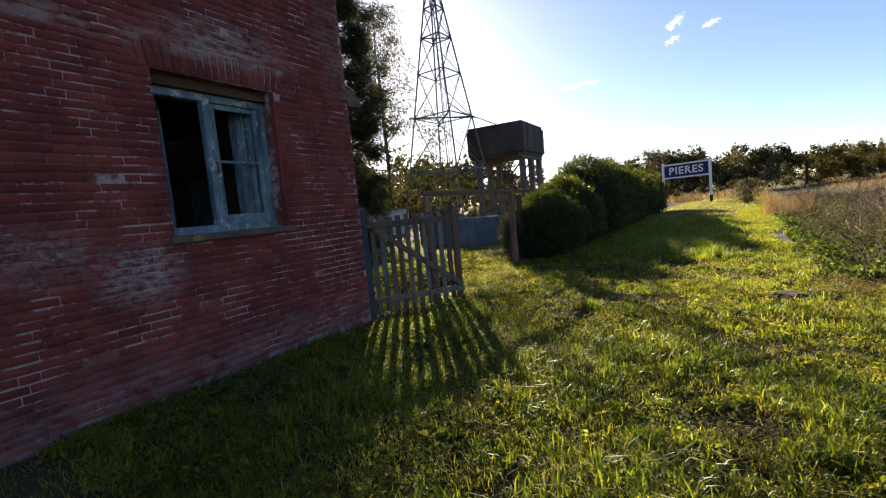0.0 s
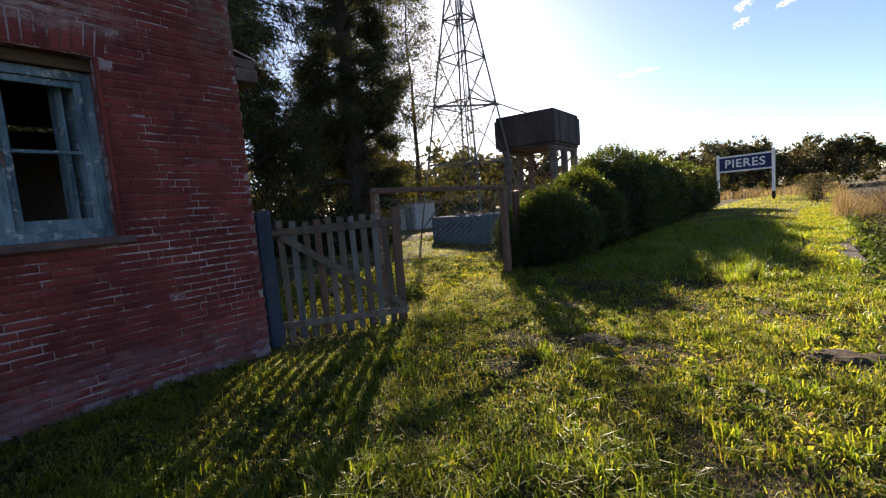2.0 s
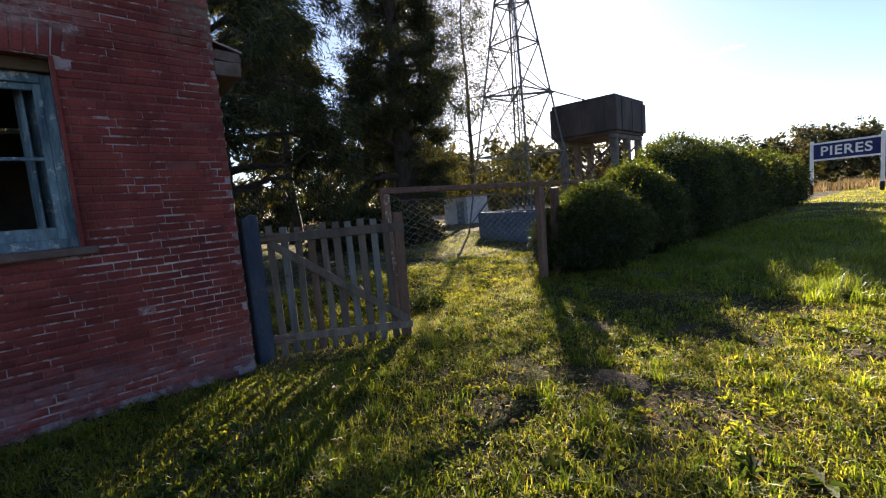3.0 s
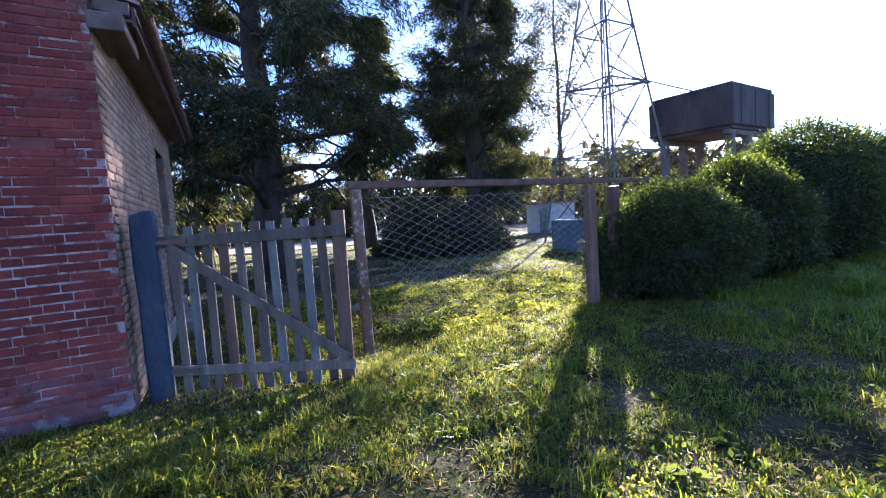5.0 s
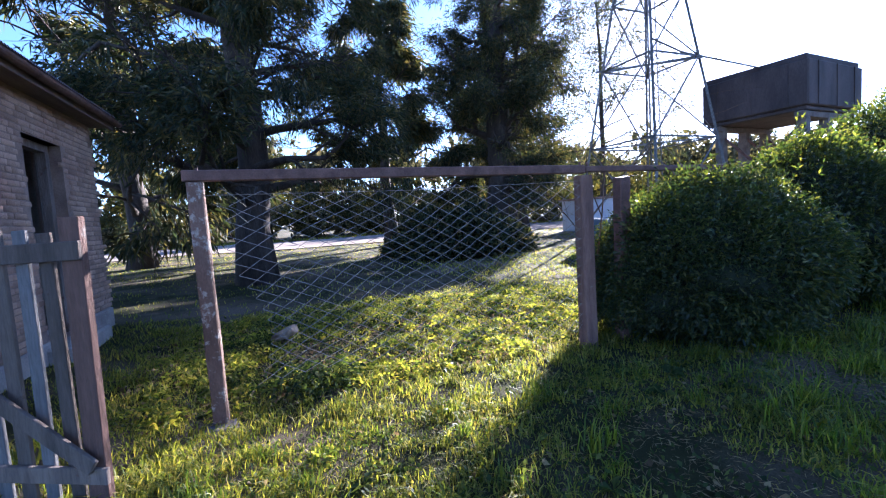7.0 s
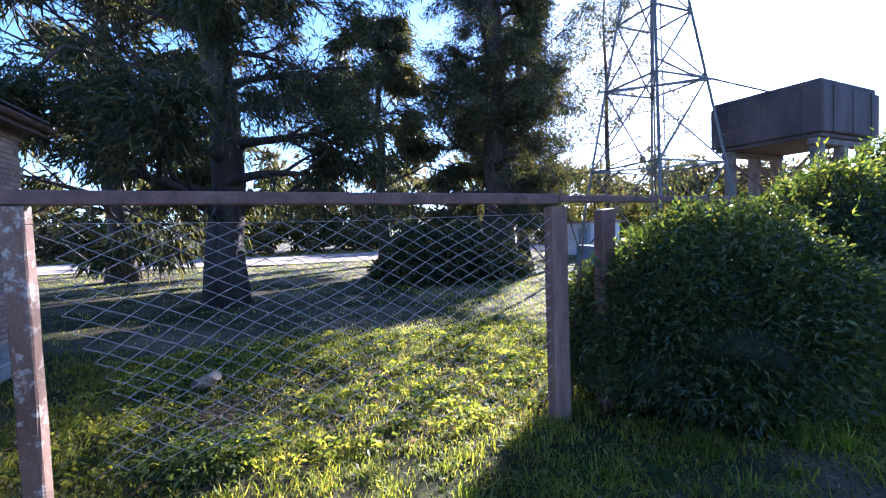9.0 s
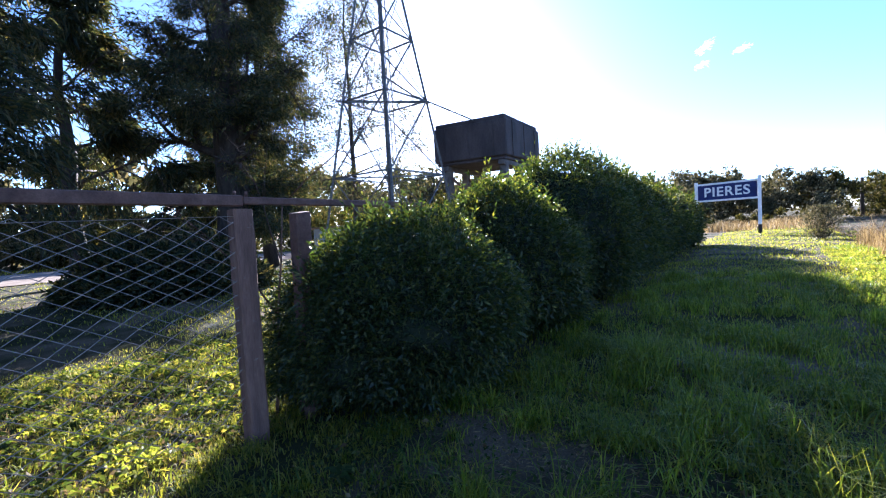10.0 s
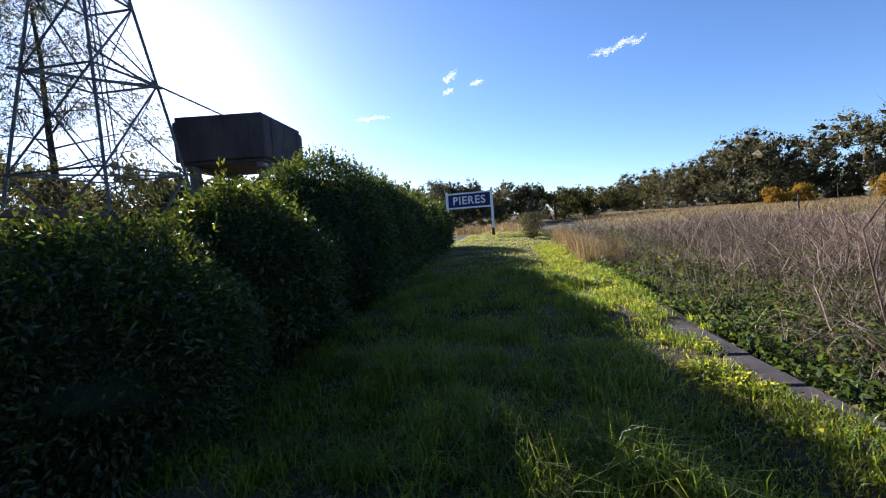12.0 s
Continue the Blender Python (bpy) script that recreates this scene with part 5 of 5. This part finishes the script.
def weed_mounds(n, area, size, per, leaf, label, material=M_WEED):
    """Leafy mounds: broad leaves over low domes, dark between them."""
    x, y = rng.uniform(area[0], area[1], n), rng.uniform(area[2], area[3], n)
    rad = rng.uniform(0.5, 1.2, n) * size
    d = unit(rng.normal(size=(n * per, 3)))
    d[:, 2] = np.abs(d[:, 2])
    c = np.repeat(np.stack([x, y, ground_z(x, y)], 1), per, 0)
    rr = np.repeat(rad, per)[:, None]
    p = c + d * rr * np.array([1, 1, 0.85]) * rng.uniform(0.55, 1.05, (n * per, 1))
    way = d * np.array([1, 1, 0.25]) + 0.45 * rng.normal(size=d.shape)
    return stuff("weeds", leaf_mesh("weeds", p, way, rng.uniform(0.6, 1.4, n * per) * leaf, rng.uniform(0.35, 0.6, n * per) * leaf, 0.2, 0.3), material, label, "weeds")


weed_mounds(400, (1.6, 3.8, 9.4, 22), 0.32, 110, 0.1, "mounds of broad-leaved weeds on the sunken trackbed")
weed_mounds(200, (3.2, 6.0, 10.5, 20), 0.36, 90, 0.095, "green weed mounds at the foot of the dry brush")
weed_mounds(4, (-4.85, -4.45, 8.4, 8.9), 0.3, 240, 0.06, "dark leafy weed clump by the fence post")
weed_mounds(70, (-8.0, -4.5, 7.6, 12.5), 0.13, 50, 0.07, "low leafy clumps behind the wire fence")
weed_mounds(260, (-8.4, -4.35, 7.2, 13.0), 0.13, 70, 0.055, "yellow-green leafy clumps behind the wire fence", M_GRASS)
weed_mounds(150, (-3.2, 2.8, 2.4, 9.5), 0.09, 60, 0.045, "small leafy yellow-green clumps in the lawn", M_GRASS)
weed_mounds(150, (0.1, 1.25, 13, 30), 0.12, 70, 0.05, "low leafy yellow-green growth along the platform edge", M_GRASS)
weeds("weeds", 9000, (1.45, 3.3, 9.2, 24), 0.3, 0.07, "low broad-leaved green weeds on the sunken trackbed")
weeds("weeds", 9000, (1.5, 7.0, 20, 40), 0.55, 0.13, "green weeds among the dry brush")
weeds("weeds", 5000, (2.2, 4.5, 8.0, 12), 0.35, 0.08, "low green weeds beside the straw")
def brambles(n, area, size, per, w, bend, label):
    """Heaps of arching dry canes that rise from a root and droop over."""
    x, y = rng.uniform(area[0], area[1], n), rng.uniform(area[2], area[3], n)
    rad = rng.uniform(0.55, 1.25, n) * size
    m = n * per
    a = rng.uniform(0, 2 * np.pi, m)
    lift = rng.uniform(0.5, 2.2, m)
    d = unit(np.stack([np.cos(a), np.sin(a), lift], 1))
    q = np.repeat(np.stack([x, y, ground_z(x, y) - 0.03], 1), per, 0) + np.stack([np.cos(a), np.sin(a), 0 * a], 1) * (rng.uniform(0, 0.4, m) * np.repeat(rad, per))[:, None]
    step = (np.repeat(rad, per) * rng.uniform(0.6, 1.5, m) / (bend - 1))[:, None]
    ww = (rng.uniform(0.5, 1.5, m) ** 1.5 * w)[:, None]
    rings = []
    for k in range(bend):
        s = ww * (1 - 0.6 * k / (bend - 1))
        rings.append(np.stack([q + s * np.array([1, 0, 0]), q + s * np.array([-0.5, 0.87, 0]), q + s * np.array([-0.5, -0.87, 0.3])], 1))
        q = q + d * step
        d = unit(d + rng.normal(size=d.shape) * 0.22 + np.array([0, 0, -0.34]))
    v = np.stack(rings, 1).reshape(-1, 3)
    i = np.arange(m)[:, None] * 3 * bend
    f = [i + np.array([[3 * k + j, 3 * k + (j + 1) % 3, 3 * k + (j + 1) % 3 + 3, 3 * k + j + 3]]) for k in range(bend - 1) for j in range(3)]
    return stuff("dry_brush", fast_mesh("dry_brush", v, np.concatenate(f)), M_TWIG, label, "brush")


brambles(95, (3.9, 10.0, 10.0, 24), 1.05, 62, 0.0058, 6, "heaped tangle of arching pinkish brown canes")
brambles(120, (2.2, 14.0, 20, 42), 1.25, 50, 0.0105, 5, "heaped tangle of dry canes further along the line")
p = scatter(16000, 2.4, 10, 10, 30, 0.5, 6)
p[:, 2] += rng.uniform(0.02, 0.45, len(p))
stuff("dead_leaves", leaf_mesh("dead_leaves", p, rng.normal(size=p.shape), rng.uniform(0.04, 0.09, len(p)), rng.uniform(0.02, 0.05, len(p))), M_OLIVE, "dull olive and brown leaves deep in the brush", "leaves")
tufts("dry_grass", 34, (1.35, 2.9, 23, 33), 130, 0.95, 0.010, 0.17, M_DRYGRASS, "pale straw clumps beside the overgrown platform", 0.7)
stems("dry_brush", 4200, (2.9, 9.8, 9.8, 30), 0.9, 0.0058, M_TWIG, "tangled pinkish brown dry brush on the trackbed", 1.7, 6)
stems("dry_brush", 2600, (1.8, 3.8, 10, 24), 0.85, 0.0045, M_TWIG, "dry weed stalks by the platform edge", 1.2, 6)
stems("dry_brush", 2000, (3.3, 9.4, 10.5, 28), 1.4, 0.008, M_TWIG, "thicker pale branches in the dry brush", 2.3, 7)
stems("dry_brush", 6500, (1.9, 16.0, 24, 46), 0.95, 0.010, M_TWIG, "dry brown thicket further along the line", 1.6, 5)
stems("dry_brush", 6000, (8.0, 26.0, 10, 36), 0.9, 0.009, M_TWIG, "dry brown thicket across the field", 1.6, 5)


def tall(name, n, area, h, w, label):
    p = scatter(n, *area, 0.5, 9)
    return stuff(name, blade_mesh(name, p, rng.uniform(0.4, 1.15, len(p)) * h, w, rng.uniform(0.1, 1.0, len(p))), M_DRYGRASS, label, "dry grass")


tall("dry_grass", 2200, (1.8, 12, 13, 30), 0.5, 0.008, "pale straw-coloured grass between the brush")
tall("dry_grass", 2600, (1.5, 12, 22, 50), 0.6, 0.012, "pale straw-coloured tall grass along the line")
tall("dry_grass", 40000, (8, 80, 38, 135), 0.4, 0.06, "straw-coloured grass over the wide field")
tall("dry_grass", 9000, (-12, 2, 50, 90), 0.9, 0.04, "pale tall grass behind the station sign")


def thatch(name, n, area, size, label):
    p = scatter(n, *area)
    p[:, 2] += rng.uniform(0.005, 0.05, n)
    w = rng.normal(size=p.shape)
    w[:, 2] *= 0.25
    stuff(name, leaf_mesh(name, p, w, rng.uniform(0.5, 1.3, n) * size, 0.004, 0.3), M_DRYGRASS, label, "straw")


weeds("weeds", 2500, (-8.2, -4.45, 7.2, 13), 0.14, 0.055, "leafy weeds behind the wire fence")
tufts("grass_tufts", 2, (-2.62, -2.5, 9.98, 10.1), 45, 0.34, 0.011, 0.05, M_LONGGRASS, "single tall green tuft in the shaded lawn")
thatch("straw", 11000, (-3.5, 3.2, 2.5, 13), 0.09, "dry cut straw lying through the lawn")
thatch("straw", 9000, (0.3, 3.6, 2.6, 10.5), 0.08, "dry straw-coloured thatch on the sunlit lawn")
thatch("straw", 3500, (1.5, 3.0, 8.4, 10.2), 0.3, "heap of dry cut straw beside the platform")
thatch("straw", 5000, (-7.5, -4.4, 7.0, 12), 0.10, "dry straw under the wire fence")
p = cut(scatter(26000, -3.6, 2.4, 2.2, 13.5, 0.5, 4))
p[:, 2] += rng.uniform(0.01, 0.07, len(p))
stuff("clover", leaf_mesh("clover", p, rng.normal(size=p.shape) + np.array([0, 0, 0.5]), rng.uniform(0.02, 0.05, len(p)), rng.uniform(0.014, 0.034, len(p))), M_WEED, "small broad weed leaves in the lawn", "weeds")

# dug earth and broad-leaved rosettes in the lawn
def earth_clod(x, y, size, seed):
    """A low uneven heap of dug earth."""
    g = np.random.default_rng(seed)
    bm = bmesh.new()
    bmesh.ops.create_icosphere(bm, subdivisions=3, radius=1.0)
    waves = g.normal(size=(6, 3)) * 3.2
    for v in bm.verts:
        k = 1 + 0.16 * sum(math.sin(float(w @ np.array(v.co))) for w in waves) / 2
        v.co = (x + v.co.x * size * 1.3 * k, y + v.co.y * size * 0.9 * k, float(ground_z(x, y)) - 0.01 + v.co.z * size * 0.4 * k)
    tagged(part("earth_clod", bm, M_SOIL), "low dark clod of dug earth in the lawn", "clod", "clods in the lawn")


for k, (x, y, size) in enumerate(((-0.75, 7.78, 0.17), (-0.5, 7.95, 0.1), (1.05, 8.2, 0.2), (1.3, 8.35, 0.12), (-0.05, 7.6, 0.1), (0.5, 9.5, 0.12))):
    earth_clod(x, y, size, 80 + k)


def rosettes(n, area, size, label):
    """Flat broad-leaved weeds, each a ring of leaves from one root."""
    c = worn(cut(scatter(n, *area)))
    per = 14
    a = rng.uniform(0, 2 * np.pi, len(c) * per)
    p = np.repeat(c, per, 0) + np.array([0, 0, 0.015])
    way = np.stack([np.cos(a), np.sin(a), rng.uniform(0.1, 0.9, len(a))], 1)
    l = np.repeat(rng.uniform(0.6, 1.3, len(c)), per) * rng.uniform(0.6, 1.1, len(a)) * size
    return stuff("rosettes", leaf_mesh("rosettes", p, way, l, l * 0.34, 0.15, 0.35), M_WEED, label, "weeds")


rosettes(190, (-3.4, 2.8, 2.4, 12), 0.13, "dark broad-leaved weed rosettes scattered in the lawn")
rosettes(60, (-8.0, -4.5, 7.2, 12), 0.16, "broad-leaved rosettes behind the wire fence")

# fallen bare branch with forks in the brush
def bare_branch(p, d, length, label, seed):
    ob, pieces = root("bare_branch", p, label, "branch"), []
    limb(None, [], Vector(p), Vector(d).normalized(), length, 0.016, 2, random.Random(seed), 0.7, 0.0, pieces)
    for k, bm in enumerate(pieces):
        part("twig" if k else "stem", bm, M_TWIG, ob)
    return ob


# leafless bushes that make up the tangle
bm, tips = bmesh.new(), []
rb = random.Random(71)
for k in range(9):
    a = k * 2.4
    limb(bm, tips, Vector((0.12 * math.cos(a), 0.12 * math.sin(a), -0.1)), Vector((math.cos(a) * 0.7, math.sin(a) * 0.7, 0.9)).normalized(), 0.85, 0.008, 2, rb, 0.95, -0.05)
bush = tagged(part("bare_bush", bm, M_TWIG), "leafless tangled grey-brown bush on the trackbed", "bush", "leafless bushes on the trackbed")
bush.matrix_basis = pose(3.4, 13.2, float(ground_z(3.4, 13.2)), 0, 0, 20)
for k in range(26):
    x, y = rb.uniform(2.3, 3.4) + 6.5 * rb.random() ** 1.3, rb.uniform(10.3, 30)
    copy_thing(bush, pose(x, y, float(ground_z(x, y)) - 0.05, rb.uniform(-10, 10), rb.uniform(-10, 10), rb.uniform(0, 360)) @ Matrix.Diagonal((rb.uniform(0.8, 1.3),) * 3 + (1,)))
bare_branch((-4.6, 11.8, -0.25), (0.05, 0.05, 1), 2.0, "thin bare vine shoot above the fence rail", 47)
bare_branch((3.0, 12.6, -0.35), (0.35, 0.3, 1), 1.7, "pale forked bare branch standing in the brush", 41)
bare_branch((2.6, 14.6, -0.35), (-0.2, 0.2, 1), 1.5, "pale forked bare branch standing in the brush", 42)
bare_branch((4.2, 13.0, -0.35), (0.5, -0.2, 1), 1.9, "pale forked bare branch standing in the brush", 43)
bare_branch((2.3, 11.4, -0.3), (-0.1, 0.5, 0.8), 1.1, "thin dry branch leaning over weeds", 44)
g_ = np.random.default_rng(51)
zz = g_.uniform(0, 1, 2600) ** 0.8
wide_ = 0.12 + 0.42 * zz * (1.15 - zz) * 2
p = np.stack([0.4 + g_.normal(size=2600) * wide_, 36.6 + g_.normal(size=2600) * wide_, -0.05 + 1.55 * zz], 1)
dark = root("dark_shrub", (0.4, 36.6, -0.1), "small dark upright shrub at the lawn's end", "shrub")
part("foliage", leaf_mesh("foliage", p, g_.normal(size=p.shape) * 0.6 + np.array([0, 0, 0.8]), g_.uniform(0.08, 0.22, 2600), 0.035), M_FOREST, dark)
bm, tips = bmesh.new(), []
for k in range(4):
    limb(bm, tips, Vector((0.4, 36.6, -0.1)), Vector((0.3 * math.cos(k * 1.6), 0.3 * math.sin(k * 1.6), 1)).normalized(), 0.9, 0.02, 1, random.Random(52 + k), 0.6, 0.05)
part("stem", bm, M_BARK, dark)
for (x, y, h, w) in ((8.4, 100, 5.6, 0.5), (20.0, 45.3, 1.5, 0.14), (34.0, 52, 1.4, 0.14)):
    tagged(part("pole" if h > 3 else "field_post", tube(bmesh.new(), [(x, y, -0.4), (x, y, h)], [w / 2, w * 0.42], 8), M_BARK), "weathered wooden pole standing in the field", "pole")

# ------------------------------------------------------------ bricks
def brick_mesh(name, l, h, depth, axis):
    """One brick: chamfered face looking along +x (axis 0) or +y (axis 1), its face at the origin."""
    c = 0.005
    bm = bmesh.new()
    out = []
    for inset, back in ((c, 0.0), (0.0, c), (0.0, depth)):
        a, b = l / 2 - inset, h / 2 - inset
        out.append([bm.verts.new(((-back, s, z) if axis == 0 else (s, -back, z))) for s, z in ((-a, -b), (a, -b), (a, b), (-a, b))])
    bm.faces.new(out[0])
    for p, q in zip(out, out[1:]):
        for k in range(4):
            bm.faces.new((p[k], q[k], q[(k + 1) % 4], p[(k + 1) % 4]))
    bmesh.ops.recalc_face_normals(bm, faces=bm.faces)
    if bm.faces[0].normal[axis] < 0:
        bmesh.ops.reverse_faces(bm, faces=bm.faces)
    me = bpy.data.meshes.new(name)
    bm.to_mesh(me)
    bm.free()
    return me


COURSE, LONG, SHORT, JOINT = 0.073, 0.245, 0.115, 0.014
single = {n_: brick_mesh("brick", l_, COURSE - JOINT, 0.03, 0) for n_, l_ in (("long", LONG), ("short", SHORT))}
for me in single.values():
    me.materials.append(M_BRICK)
rest_v, rest_f = {"front": [], "side": []}, {"front": [], "side": []}


def rest(which, me, m):
    base = len(rest_v[which])
    rest_v[which].extend((m @ v.co)[:] for v in me.vertices)
    rest_f[which].extend([base + k for k in f.vertices] for f in me.polygons)


r = random.Random(17)
arch_z = WIN_Z1 + 0.27
courses = int(TOP / COURSE)
for c in range(courses):
    z = 0.02 + c * COURSE + COURSE / 2
    y = SY - (0.0 if c % 2 else 0.06)
    while y > BACK_Y + 0.1:
        kind = "short" if (r.random() < 0.28 or y > SY - 0.01 and c % 2) else "long"
        l = LONG if kind == "long" else SHORT
        yc = y - l / 2
        y -= l + 0.008
        cut_to = 1.0
        if WIN_Z0 - 0.08 < z < WIN_Z1 + 0.03 and yc + l / 2 > WIN_Y0 and yc - l / 2 < WIN_Y1:
            a0, a1 = (WIN_Y1, yc + l / 2) if yc > (WIN_Y0 + WIN_Y1) / 2 else (yc - l / 2, WIN_Y0)
            if a1 - a0 < 0.03:
                continue
            yc, cut_to = (a0 + a1) / 2, (a1 - a0) / l
        if WIN_Y0 - 0.16 < yc < WIN_Y1 + 0.16 and WIN_Z1 - 0.02 < z < arch_z:
            continue
        m = Matrix.Translation((FX + r.uniform(-0.0035, 0.003) - (0.008 if r.random() < 0.04 else 0), yc, z + 0.007 * math.sin(1.3 * yc + 0.35 * c) + r.uniform(-0.004, 0.004))) @ Matrix.Rotation(r.gauss(0, 0.012), 4, "X") @ Matrix.Rotation(r.gauss(0, 0.006), 4, "Z") @ Matrix.Diagonal((1, cut_to, 1, 1))
        if yc > 4.45 and 0.25 < z < 3.45:
            ob = new("brick", single[kind])
            ob.matrix_basis = m
            ob.parent = wall_front
        else:
            rest("front", single[kind], m)
# soldier bricks over the window, slightly fanned
soldier = brick_mesh("arch_brick", 0.062, 0.26, 0.05, 0)
soldier.materials.append(M_BRICK)
for k in range(19):
    f = (k - 9) / 9
    ob = new("arch_brick", soldier)
    ob.parent = wall_front
    ob.matrix_basis = Matrix.Translation((FX + 0.004 + r.uniform(-0.003, 0.003), (WIN_Y0 + WIN_Y1) / 2 + f * (WIN_Y1 - WIN_Y0 + 0.14) / 2, WIN_Z1 + 0.14)) @ Matrix.Rotation(-f * 0.16 + r.gauss(0, 0.012), 4, "X")
# reveals of the window
for yy0, s in ((WIN_Y0, 1), (WIN_Y1, -1)):
    part("reveal", boxes(((FX - 0.17, yy0 - s * 0.012, (WIN_Z0 + WIN_Z1) / 2), (0.325, 0.03, WIN_Z1 - WIN_Z0)), bevel=0.004), M_BRICK, wall_front)

side_brick = {n_: brick_mesh("side_brick", l_, COURSE - JOINT, 0.03, 1) for n_, l_ in (("long", LONG), ("short", SHORT))}
for c in range(int(SIDE_TOP / COURSE)):
    z = 0.02 + c * COURSE + COURSE / 2 - 0.16
    x = CX - 0.006 - (0.0 if c % 2 else 0.06)
    while x > END_X + 0.1:
        kind = "short" if r.random() < 0.28 else "long"
        l = LONG if kind == "long" else SHORT
        xc = x - l / 2
        x -= l + 0.009
        if DOOR_X0 - l * 0.3 < xc < DOOR_X1 + l * 0.3 and DOOR_Z0 - 0.05 < z < DOOR_Z1 + 0.03:
            continue
        rest("side", side_brick[kind], Matrix.Translation((xc, SY + r.uniform(-0.004, 0.003), z)) @ Matrix.Rotation(r.gauss(0, 0.008), 4, "Y"))
for which, wall_ob, material in (("front", wall_front, M_BRICKS), ("side", wall_side, M_BRICKSIDE)):
    me = fast_mesh("bricks", np.array(rest_v[which]), np.array(rest_f[which]))
    me.materials.append(material)
    ob = new("bricks", me)
    ob.parent = wall_ob
    ob["kind"] = "stuff"
